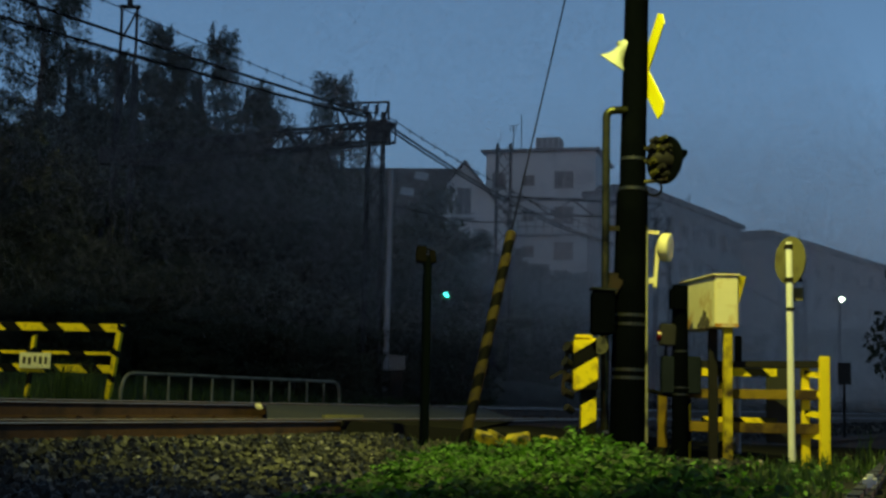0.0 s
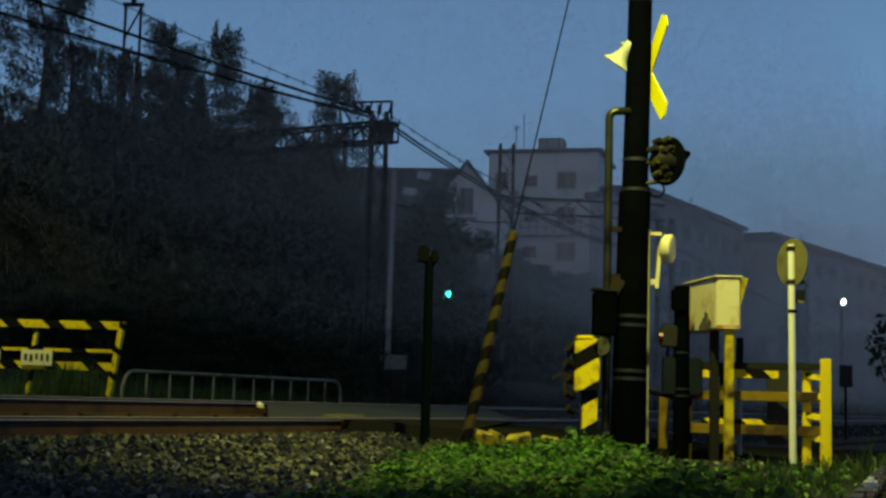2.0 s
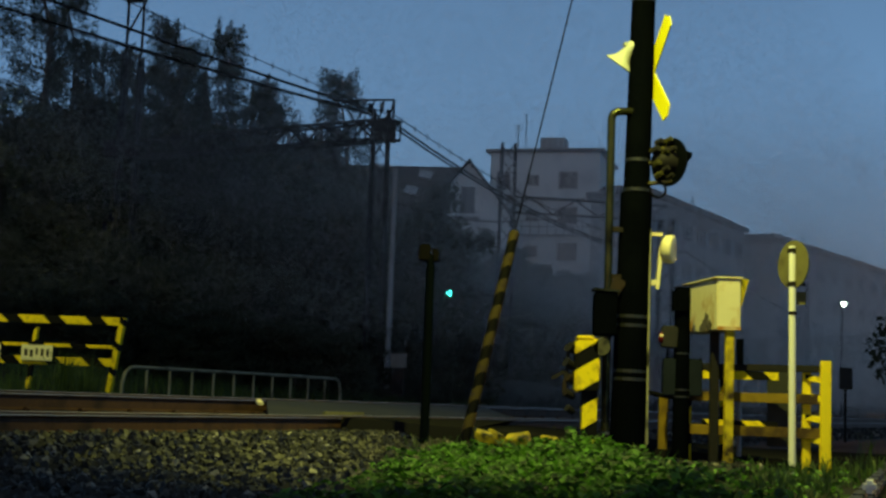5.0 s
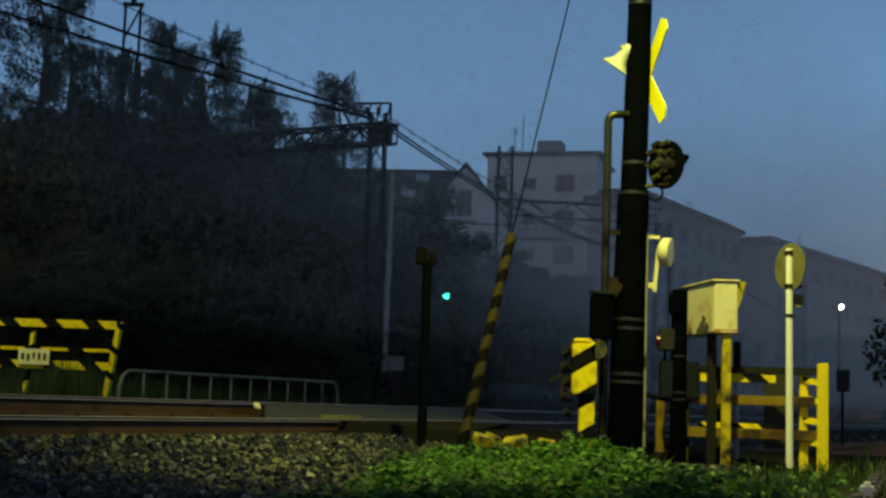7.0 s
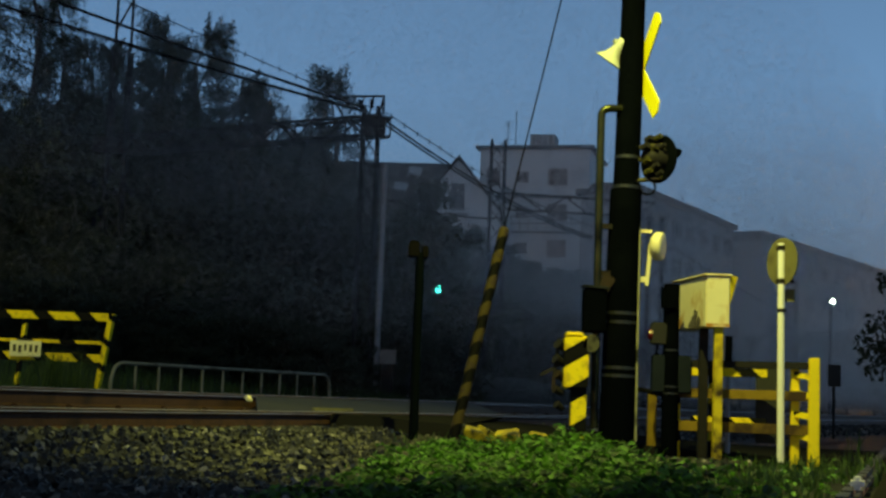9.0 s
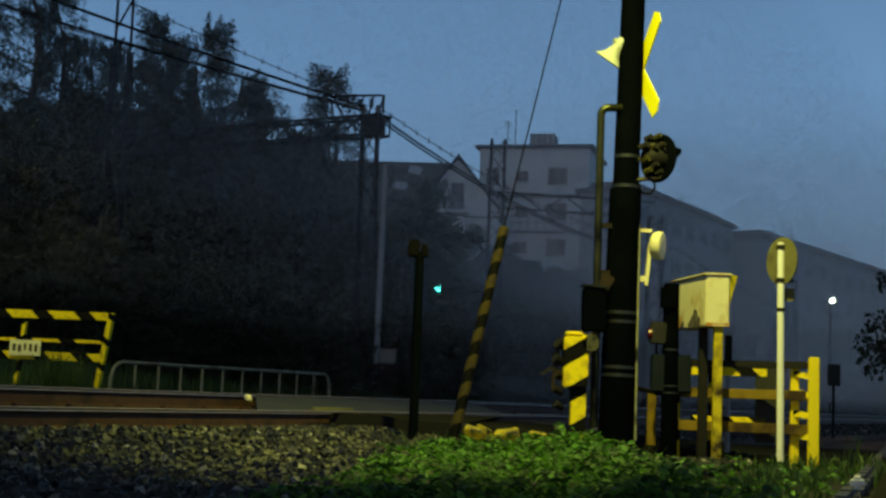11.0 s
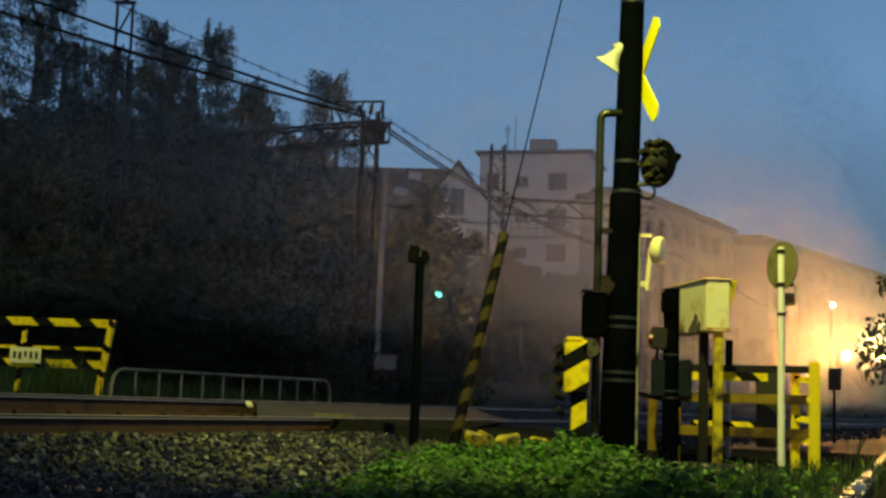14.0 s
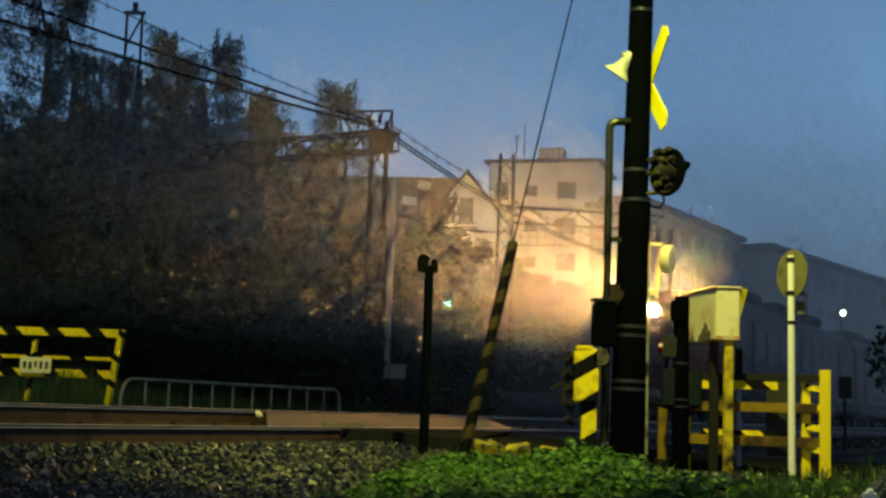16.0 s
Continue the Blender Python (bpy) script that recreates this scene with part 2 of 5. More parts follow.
def thing(name, place, label, category, group="", turn=0.0):
    ob = new(name)
    ob.location, ob.rotation_euler = place, (0, 0, radians(turn))
    return tagged(ob, label, category, group)


def B():
    return bmesh.new()


# ---- the lie of the land ----
HEAD = 25.64
U = Vector((math.sin(radians(HEAD)), math.cos(radians(HEAD)), 0))
N = Vector((-U.y, U.x, 0))
A0 = Vector((-2.82, 9.0, 0))
TRACK = pose(A0.x, A0.y, 0, 0, 0, -HEAD)          # local x: to the camera's side, y: along the rails


def on_track(side, along, z=0.0):
    """side: metres to the far side of the nearest rail."""
    return A0 + N * side + U * along + Vector((0, 0, z))


def smooth_step(a, b, x):
    x = min(1.0, max(0.0, (x - a) / (b - a)))
    return x * x * (3 - 2 * x)


def ground_z(x, y):
    d = Vector((x, y, 0)) - A0
    side, along = d.dot(N), d.dot(U)
    z = -0.42 + 0.08 * smooth_step(-1.9, -0.35, side) + 0.03 * smooth_step(0.2, 1.0, side)
    z += 0.20 * smooth_step(6, 8, side) + 0.85 * smooth_step(8.5, 14, side)
    z += 8.0 * smooth_step(16, 46, side) * smooth_step(10, 70, along) + 3.0 * smooth_step(13, 30, side) + 22 * smooth_step(50, 220, side)
    if side < -3:
        z += 0.03 * noise.noise((x * 0.6, y * 0.6, 0))
    elif side > 8.5:
        z += 0.35 * noise.noise((x * 0.15, y * 0.15, 3)) * smooth_step(8.5, 14, side)
    return z


def land():
    xs = sorted({round(v, 3) for v in [*np.linspace(-12, 14, 60), *np.linspace(-60, 80, 50), *np.geomspace(80, 3000, 14), *(-np.geomspace(60, 3000, 14))]})
    ys = sorted({round(v, 3) for v in [*np.linspace(-6, 30, 70), *np.linspace(30, 200, 60), *np.geomspace(200, 3500, 14), *(-np.geomspace(6, 3000, 10))]})
    verts = [(x, y, ground_z(x, y) - 0.03) for y in ys for x in xs]
    w = len(xs)
    faces = [(j * w + i, j * w + i + 1, (j + 1) * w + i + 1, (j + 1) * w + i) for j in range(len(ys) - 1) for i in range(w - 1)]
    g = raw("ground", verts, faces, M_SOIL)
    tagged(g, "dark damp soil rising to a wooded slope", "ground", kind="structure")


land()


def track_bed():
    verts, faces = [], []
    prof = [(-2.3, -0.42), (-1.7, -0.405), (-1.0, -0.34), (-0.45, -0.265), (0.1, -0.27), (1.0, -0.17), (1.6, -0.17), (3.2, -0.20), (5.2, -0.20), (6.0, -0.22), (6.8, -0.32)]
    steps = [*np.linspace(-30, 60, 91), *np.linspace(65, 520, 60)]
    for a in steps:
        for s, z in prof:
            p = on_track(s, a, z + 0.012 * noise.noise((s * 4, a * 3, 0)))
            verts.append(p[:])
    w = len(prof)
    for j in range(len(steps) - 1):
        for i in range(w - 1):
            faces.append((j * w + i, (j + 1) * w + i, (j + 1) * w + i + 1, j * w + i + 1))
    tagged(raw("track_bed", verts, faces, M_BED), "brown crushed stone track bed under two tracks", "track bed", kind="structure")


track_bed()
RAILS = ((0.0, -0.10), (1.10, 0.03), (3.58, -0.05), (4.68, -0.045))


def rail(side, top):
    prof = [(-0.062, 0), (0.062, 0), (0.062, 0.012), (0.012, 0.03), (0.010, 0.11), (0.032, 0.122), (0.033, 0.145), (0.026, 0.15),
            (-0.026, 0.15), (-0.033, 0.145), (-0.032, 0.122), (-0.010, 0.11), (-0.012, 0.03), (-0.062, 0.012)]
    ob = thing("rail", on_track(side, 0), "rusty steel rail with a worn shiny top", "rail", "rails of the two tracks", -HEAD)
    tagged(ob, kind="structure")
    bm = B()
    ring = lambda a: [bm.verts.new((x, a, z + top - 0.15)) for x, z in prof]
    r0, r1 = ring(-30), ring(420)
    for i in range(len(prof)):
        j = (i + 1) % len(prof)
        bm.faces.new((r0[i], r0[j], r1[j], r1[i]))
    part("rail_web", bm, M_RUST, ob)
    bm = B()
    crown = [(-0.0335, -0.022), (-0.031, -0.008), (-0.024, -0.001), (-0.012, 0.003), (0.0, 0.004), (0.012, 0.003), (0.024, -0.001), (0.031, -0.008), (0.0335, -0.022)]
    c0, c1 = ([bm.verts.new((x, a, top + z)) for x, z in crown] for a in (-30, 420))
    for i in range(len(crown) - 1):
        bm.faces.new((c0[i], c0[i + 1], c1[i + 1], c1[i]))
    part("running_surface", bm, M_SHINE, ob, "worn bright running surface", True)
    return ob


for s, z in RAILS:
    rail(s, z)


def sleepers():
    master = None
    for track, zc in ((0.55, -0.035), (4.13, -0.05)):
        tilt = -math.degrees(math.atan2(0.13, 1.1)) if track < 1 else 0
        for i in range(60):
            m = Matrix.Translation(on_track(track, -6 + i * 0.62, zc - 0.15 - 0.075)) @ pose(0, 0, 0, 0, -tilt, -HEAD)
            if master is None:
                bm = B()
                shape_box(bm, (0, 0, 0), (2.0, 0.22, 0.15), bevel=0.02)
                master = part("sleeper", bm, M_SLEEPER)
                for sx in (-0.55, 0.55):
                    for d in (-0.09, 0.09):
                        bm = B()
                        shape_box(bm, (sx + d, 0, 0.09), (0.07, 0.10, 0.045), pose(0, 0, 0, 0, 12 if d > 0 else -12, 0), 0.01)
                        part("rail_clip", bm, M_RUST, master)
                tagged(master, "weathered concrete sleeper bedded in crushed stone", "sleeper", "sleepers", "structure")
                master.matrix_basis = m
            else:
                copy_thing(master, m)


sleepers()


def stones(count, sides, alongs, size, seed, zlift=0.0):
    rng = random.Random(seed)
    verts, faces = [], []
    for _ in range(count):
        s, a = rng.uniform(*sides), rng.uniform(*alongs)
        if -0.12 < s < 0.12 or 0.98 < s < 1.22:
            continue
        z = np.interp(s, (-2.3, -1.7, -1.0, -0.45, 0.1, 1.0, 1.6, 6.0, 6.8), (-0.42, -0.405, -0.34, -0.265, -0.27, -0.17, -0.17, -0.21, -0.32)) + rng.uniform(-0.01, 0.035)
        r = rng.uniform(*size)
        q = Euler((rng.uniform(0, 6), rng.uniform(0, 6), rng.uniform(0, 6))).to_matrix()
        c = on_track(s, a, z + zlift)
        k = len(verts)
        # a blunt block: twelve corners on two squashed rings
        for ring_z, rr in ((-0.55, 0.75), (0.5, 0.8)):
            for i in range(5):
                an = i * 1.2566 + rng.uniform(-0.35, 0.35)
                rad = r * rr * rng.uniform(0.75, 1.25)
                verts.append((c + q @ Vector((math.cos(an) * rad * 1.25, math.sin(an) * rad, ring_z * r * rng.uniform(0.8, 1.2))))[:])
        faces += [(k + 4, k + 3, k + 2, k + 1, k), (k + 5, k + 6, k + 7, k + 8, k + 9)]
        faces += [(k + i, k + (i + 1) % 5, k + 5 + (i + 1) % 5, k + 5 + i) for i in range(5)]
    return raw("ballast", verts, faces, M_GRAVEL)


tagged(stones(29000, (-3.7, 1.0), (-4.5, 5.2), (0.013, 0.036), 3), "loose grey and brown crushed ballast stones", "ballast", kind="stuff")
tagged(stones(9000, (-1.6, 6.0), (5.2, 40), (0.025, 0.05), 4), "crushed ballast stones between the rails", "ballast", kind="stuff")


def crossing():
    ob = thing("level_crossing", (0, 0, 0), "worn asphalt level crossing deck between the rails", "level crossing")
    tagged(ob, kind="structure")
    for a, b in ((4.75, 6.5), (3.66, 4.60), (1.18, 3.50), (0.08, 1.02)):
        bm = B()
        zz = (0.015, -0.05) if 1 < a < 2 else (-0.05, -0.05) if a > 1 else (-0.10, 0.02)
        vs = []
        for s, z in ((a, zz[0]), (b, zz[1])):
            for al in (3.2 + 1.53 * s, 8.6 + 1.3 * s):
                for dz2 in (0, -0.16):
                    vs.append(bm.verts.new(on_track(s, al, z + dz2)))
        for f in ((0, 2, 6, 4), (1, 5, 7, 3), (0, 1, 3, 2), (4, 6, 7, 5), (0, 4, 5, 1), (2, 3, 7, 6)):
            bm.faces.new([vs[i] for i in f])
        part("deck_panel", bm, M_DECK, ob)
    bm = B()
    prof = [(-0.75, -0.11), (0.3, -0.17), (1.4, -0.26), (3.0, -0.36), (6.0, -0.40), (14.0, -0.42)]
    rows = []
    for i, (x, z) in enumerate(prof):
        x0 = -0.9 if i == 0 else x
        rows.append([bm.verts.new((x0, 12.95, z)), bm.verts.new((x0 + (1.9 if i == 0 else 0.6), 17.4, z))])
    for a, b in zip(rows, rows[1:]):
        bm.faces.new((a[0], b[0], b[1], a[1]))
    r = bmesh.ops.extrude_face_region(bm, geom=list(bm.faces))
    bmesh.ops.translate(bm, vec=(0, 0, -0.3), verts=[v for v in r["geom"] if isinstance(v, bmesh.types.BMVert)])
    part("approach", bm, M_ASPHALT, ob, "asphalt ramp up to the tracks")
    bm = B()
    shape_box(bm, on_track(0.45, 3.75, 0.0), (0.06, 0.10, 0.035), pose(0, 0, 0, 15, 10, 20), 0.01)
    part("deck_end", bm, M_CREAM, ob, "chipped pale end block of the deck")
    bm = B()
    shape_box(bm, on_track(-0.10, 4.3, -0.075), (0.03, 0.7, 0.03), pose(0, 0, 0, 0, 0, -HEAD))
    part("edge_strip", bm, M_BACK, ob, "faded yellow edge strip")


crossing()


def side_road():
    verts, faces = [], []
    ys = np.linspace(-10, 60, 40)
    for y in ys:
        x = 2.5 + (y - 8.0) * 0.343
        verts += [(x, y, -0.40), (x + 9, y, -0.42)]
    faces = [(2 * i, 2 * i + 1, 2 * i + 3, 2 * i + 2) for i in range(len(ys) - 1)]
    tagged(raw("road", verts, faces, M_ASPHALT), "wet dark asphalt lane beside the line", "road", kind="structure")
    kerb = thing("kerb", (2.44, 8.0, -0.42), "row of worn pale concrete kerb stones", "kerb", "", -math.degrees(math.atan(0.343)))
    tagged(kerb, kind="structure")
    for i in range(26):
        bm = B()
        shape_box(bm, (-0.06, -4.0 + i * 0.62, 0.02), (0.12, 0.53, 0.10), bevel=0.03)
        part("kerb_stone", bm, M_KERB, kerb)


side_road()


def reflector():
    bm = B()
    shape_box(bm, (0, 0, 0.04), (0.07, 0.16, 0.07), bevel=0.02)
    ob = part("kerb_reflector", bm, M_WHITE)
    ob.location, ob.rotation_euler = (2.34, 7.75, -0.36), (0, 0, radians(-19))
    tagged(ob, "small white road stud on the kerb", "road stud")


reflector()


# ---- crossing equipment ----
def crossing_pole():
    x, y, z = 1.64, 12.5, -0.45
    ob = thing("crossing_pole", (x, y, z), "tall black-painted warning pole at the crossing, slightly leaning", "crossing pole")
    top = Vector((0.127, 0, 7.1))
    at = lambda h: top * (h / 7.1)
    bm = B()
    shape_rod(bm, at(0), at(2.42), 0.158, 0.142, 24)
    part("lower_sleeve", bm, M_POLE, ob, smooth=False)
    bm = B()
    shape_rod(bm, at(2.40), at(7.1), 0.118, 0.090, 24)
    part("shaft", bm, M_POLE, ob)
    for h, r in ((0.75, 0.157), (0.82, 0.157), (1.22, 0.153), (1.30, 0.152), (2.43, 0.128), (2.70, 0.120), (4.17, 0.110)):
        bm = B()
        shape_rod(bm, at(h), at(h + 0.028), r, r, 24)
        part("strap", bm, M_BAND, ob, "thin metal strap")
    # crossbuck, turned nearly edge-on
    c = at(3.525) + Vector((0.09, 0.12, 0.0))
    face = Matrix.Translation(c) @ pose(0, 0, 0, 0, 0, -75)
    for a in (46, -46):
        bm = B()
        vs = [bm.verts.new(face @ pose(0, 0, 0, 0, a, 0) @ Vector(v)) for v in
              [(sx, sy, sz) for sy in (-0.006, 0.006) for sx, sz in ((-0.62, -0.06), (-0.58, -0.09), (0.58, -0.09), (0.62, 0.0), (0.58, 0.09), (-0.58, 0.09))]]
        bm.faces.new(vs[:6])
        bm.faces.new(vs[6:])
        for i in range(6):
            bm.faces.new((vs[i], vs[(i + 1) % 6], vs[6 + (i + 1) % 6], vs[6 + i]))
        part("crossbuck_blade", bm, M_CROSS, ob, "bright yellow crossbuck blade")
    bm = B()
    shape_rod(bm, at(3.5), c, 0.03)
    shape_box(bm, c, (0.06, 0.10, 0.10))
    part("crossbuck_bracket", bm, M_WHITE, ob)
    # horn loudspeaker
    bm = B()
    m = Matrix.Translation(at(3.75) + Vector((-0.10, -0.02, 0))) @ Vector((-0.52, 0.22, -0.75)).to_track_quat("Z", "Y").to_matrix().to_4x4()
    shape_lathe(bm, [(0.0, -0.05), (0.045, -0.045), (0.05, 0.0), (0.054, 0.05), (0.064, 0.09), (0.082, 0.13), (0.108, 0.163), (0.138, 0.187), (0.148, 0.191), (0.136, 0.184), (0.10, 0.15), (0.05, 0.10)], m, 24)
    part("horn", bm, M_HORN, ob, "cream horn loudspeaker", True)
    bm = B()
    shape_bar(bm, at(3.80), at(3.80) + Vector((-0.17, -0.03, -0.03)), 0.05, 0.03)
    part("horn_driver", bm, M_HORN, ob)
    # warning lamp, pointing away along the road
    lamp = at(2.66) + Vector((0.27, -0.04, 0.05))
    m = Matrix.Translation(lamp) @ Vector((0.80, 0.60, 0)).to_track_quat("Z", "Y").to_matrix().to_4x4()
    upz = m.inverted().to_3x3() @ Vector((0, 0, 1))
    bm = B()
    shape_lathe(bm, [(0.0, 0.0), (0.215, 0.0), (0.22, 0.006), (0.22, 0.016), (0.0, 0.018)], m, 30)
    part("lamp_backboard", bm, M_POLE, ob, "round black backboard")
    bm = B()
    shape_lathe(bm, [(0.0, -0.17), (0.05, -0.165), (0.09, -0.12), (0.115, -0.05), (0.125, -0.002)], m, 20)
    part("lamp_housing", bm, M_DARK, ob, "dark lamp housing", True)
    bm = B()
    seg, rows = 16, []
    a_up = math.atan2(upz.y, upz.x)
    for r, d in ((0.135, 0.018), (0.125, 0.25)):
        rows.append([bm.verts.new(m @ Vector((r * math.cos(a_up + math.pi * (i / seg - 0.5)), r * math.sin(a_up + math.pi * (i / seg - 0.5)), d * (1 - 0.55 * abs(2 * i / seg - 1) ** 2) if d > 0.1 else d))) for i in range(seg + 1)])
    for i in range(seg):
        bm.faces.new((rows[0][i], rows[0][i + 1], rows[1][i + 1], rows[1][i]))
    bmesh.ops.solidify(bm, geom=list(bm.faces), thickness=0.004)
    part("lamp_hood", bm, M_POLE, ob, "black sun hood")
    bm = B()
    shape_lathe(bm, [(0.0, 0.03), (0.08, 0.026), (0.11, 0.019)], m, 18)
    part("lamp_lens", bm, M_RED, ob, "unlit red lens")
    for dz, reach in ((0.14, 0.20), (0.02, 0.12), (-0.16, 0.20)):
        bm = B()
        shape_rod(bm, at(2.66 + dz) + Vector((0.06, -0.05, 0)), at(2.66 + dz) + Vector((0.10 + reach, -0.09, 0.03)), 0.020)
        part("lamp_bracket", bm, M_BRASS, ob, "yellowish metal bracket")
    for k, (dx, dz, r) in enumerate(((-0.10, 0.15, 0.035), (-0.02, 0.17, 0.03), (-0.13, 0.08, 0.04), (-0.05, 0.06, 0.028), (0.02, 0.09, 0.025), (-0.12, -0.04, 0.036), (-0.04, -0.09, 0.03), (-0.10, -0.14, 0.03), (0.0, -0.15, 0.024))):
        bm = B()
        c2 = lamp + Vector((dx, -0.13, dz))
        shape_rod(bm, c2 + Vector((-0.02, 0.03, -0.01)), c2 + Vector((0.02, -0.02, 0.015)), r, r * 0.8, 9)
        part("clamp", bm, M_BRASS if k % 2 else M_DARK, ob)
    bm = B()
    shape_tube(bm, [lamp + Vector((-0.12, -0.08, -0.16))] + bend(lamp + Vector((-0.10, -0.08, -0.27)), 0.07, 40, -200, 8), 0.010)
    part("lamp_cable", bm, M_WIRE, ob)
    # conduit pipe on the near side, bent in to the pole at the top
    bm = B()
    px = -0.205
    pts = [at(3.15) + Vector((-0.08, -0.06, 0))] + [Vector((px + 0.07 + v.x, -0.1, v.z)) for v in bend((0, 0, 3.07), 0.07, 90, 180, 6)] + [Vector((px, -0.1, 2.4)), Vector((px, -0.1, 0.3))]
    shape_tube(bm, pts, 0.036, 12)
    part("conduit", bm, M_CONDUIT, ob, "greenish steel conduit pipe")
    for h in (2.08, 1.66):
        bm = B()
        shape_bar(bm, (px, -0.1, h), (-0.05, -0.05, h), 0.045)
        if h < 2:
            shape_box(bm, (px + 0.06, -0.08, h - 0.12), (0.12, 0.1, 0.22), pose(0, 0, 0, 0, 30, 0), 0.01)
        part("conduit_clamp", bm, M_DARK, ob)
    bm = B()
    shape_tube(bm, [(0.168, -0.06, 0.2), (0.165, -0.06, 2.1)], 0.011)
    part("cable_duct", bm, M_DUCT, ob, "thin bright cable duct")
    # dark junction box
    bm = B()
    shape_box(bm, (-0.235, -0.16, 1.32), (0.20, 0.20, 0.38), bevel=0.015)
    part("junction_box", bm, M_POLE, ob, "black junction box")
    bm = B()
    shape_box(bm, (-0.235, -0.16, 1.525), (0.23, 0.23, 0.02), pose(0, 0, 0, 0, 4, 0), 0.005)
    part("junction_box_lid", bm, M_CONDUIT, ob, "green-edged lid")
    # round floodlight on a bracket
    f = Vector((0.335, 0.02, 1.93))
    bm = B()
    shape_lathe(bm, [(0.0, -0.06), (0.10, -0.055), (0.145, -0.02), (0.15, 0.03), (0.145, 0.06), (0.12, 0.065), (0.0, 0.065)], Matrix.Translation(f) @ Vector((0.92, -0.40, -0.05)).to_track_quat("Z", "Y").to_matrix().to_4x4() @ Matrix.Scale(0.86, 4), 24)
    part("floodlight", bm, M_CREAM, ob, "round pale lamp head", True)
    bm = B()
    shape_bar(bm, f + Vector((-0.06, 0, 0.02)), f + Vector((-0.09, 0, -0.36)), 0.06, 0.03)
    shape_bar(bm, f + Vector((-0.09, 0, -0.3)), (0.15, 0, 1.62), 0.05)
    shape_bar(bm, f + Vector((-0.05, 0, 0.13)), (0.1, 0, 2.06), 0.03)
    part("floodlight_arm", bm, M_CREAM, ob)
    return ob


M_BRASS = mat("brassy_fitting", (0.16, 0.15, 0.045), 0.25, 0.7, 0.5, 25, 0.1, (0.02, 0.02, 0.012), 9)
M_DUCT = mat("weathered_pale_duct", (0.30, 0.29, 0.17), 0.4, 0.2, 0.3, 14, 0.1, (0.03, 0.03, 0.02), 6, patch_at=0.48)
M_CONDUIT = mat("greenish_conduit", (0.05, 0.052, 0.022), 0.27, 0.75, 0.5, 18, 0.15, (0.008, 0.009, 0.006), 4.0)
crossing_pole()


def street_lamp_head(place, pole_at):
    ob = thing("street_lamp", place, "street lamp head on a steel arm, lit yellow", "street lamp")
    d = Vector(pole_at) - Vector(place)
    bm = B()
    shape_lathe(bm, [(0.05, 0.32), (0.09, 0.30), (0.22, 0.22), (0.24, 0.19), (0.20, 0.19)], Matrix(), 20)
    part("shade", bm, M_WHITE, ob)
    bm = B()
    shape_tube(bm, [Vector((0, 0, 0.3)), Vector((0, 0, 0.42)), d * 0.2 + Vector((0, 0, 0.55)), d], 0.025)
    part("arm", bm, M_DARK, ob)
    bm = B()
    bmesh.ops.create_uvsphere(bm, u_segments=14, v_segments=8, radius=0.05, matrix=Matrix.Translation((0, 0, 0.19)))
    part("bulb", bm, M_LENS, ob)


street_lamp_head((0.95, 9.3, 6.2), (1.74, 12.5, 6.6))


def far_lamp_pole():
    ob = thing("lamp_post", (-6.9, 18.2, -0.2), "plain grey lamp post with a lit yellow lamp", "lamp post")
    bm = B()
    shape_rod(bm, (0, 0, 0), (0, 0, 5.2), 0.09, 0.07, 16)
    part("post", bm, M_STEEL, ob)
    bm = B()
    shape_tube(bm, [(0, 0, 5.1), (0.3, -0.2, 5.2)], 0.025)
    part("arm", bm, M_STEEL, ob)
    bm = B()
    shape_lathe(bm, [(0.05, 0.30), (0.09, 0.28), (0.22, 0.22), (0.24, 0.19), (0.20, 0.19)], Matrix.Translation((0.3, -0.2, 4.88)), 20)
    part("shade", bm, M_WHITE, ob)


far_lamp_pole()


def gate_machine():
    ob = thing("gate_machine", (1.24, 12.2, -0.45), "black and yellow striped crossing gate machine", "gate machine")
    bm = B()
    shape_box(bm, (0, 0, 0.86), (0.21, 0.24, 0.46), bevel=0.02)
    part("housing", bm, M_STRIPE_G, ob)
    bm = B()
    shape_box(bm, (-0.02, 0, 1.10), (0.15, 0.22, 0.035), bevel=0.01)
    part("cap", bm, M_YELLOW, ob)
    bm = B()
    shape_box(bm, (0.03, 0, 0.32), (0.13, 0.16, 0.66), bevel=0.01)
    part("pedestal", bm, M_STRIPE_G, ob)
    bm = B()
    shape_bar(bm, (0.1, -0.03, 1.09), (0.17, -0.03, 1.06), 0.05)
    shape_rod(bm, (0.12, -0.12, 1.02), (0.12, 0.12, 1.02), 0.07, 0.07, 14)
    part("axle", bm, M_BRASS, ob)
    bm = B()
    for k in range(5):
        shape_rod(bm, (-0.16 - 0.02 * (k % 2), -0.02, 1.02 - 0.13 * k), (-0.10, 0.02, 0.98 - 0.13 * k), 0.05 - 0.004 * k, 0.03, 10)
    shape_bar(bm, (-0.15, 0, 1.05), (-0.19, 0, 0.62), 0.05, 0.03)
    shape_bar(bm, (-0.30, 0, 0.74), (-0.10, 0, 0.86), 0.03)
    part("counterweight", bm, M_DARK, ob, "dark counterweight and linkage")
    return ob


M_POSTRUST = mat("chipped_yellow_post", (0.55, 0.42, 0.012), 0.6, 0, 0.2, 14, 0.2, (0.03, 0.018, 0.010), 5, patch_at=0.48)
M_RUSTY = mat("orange_rust", (0.34, 0.15, 0.03), 0.8, 0, 0.4, 20, 0.3, (0.6, 0.5, 0.3), 8)
M_STRIPE_G = striped("hazard_stripe_machine", 0.34, (-0.6, 0, 1), share=0.58)
gate_machine()


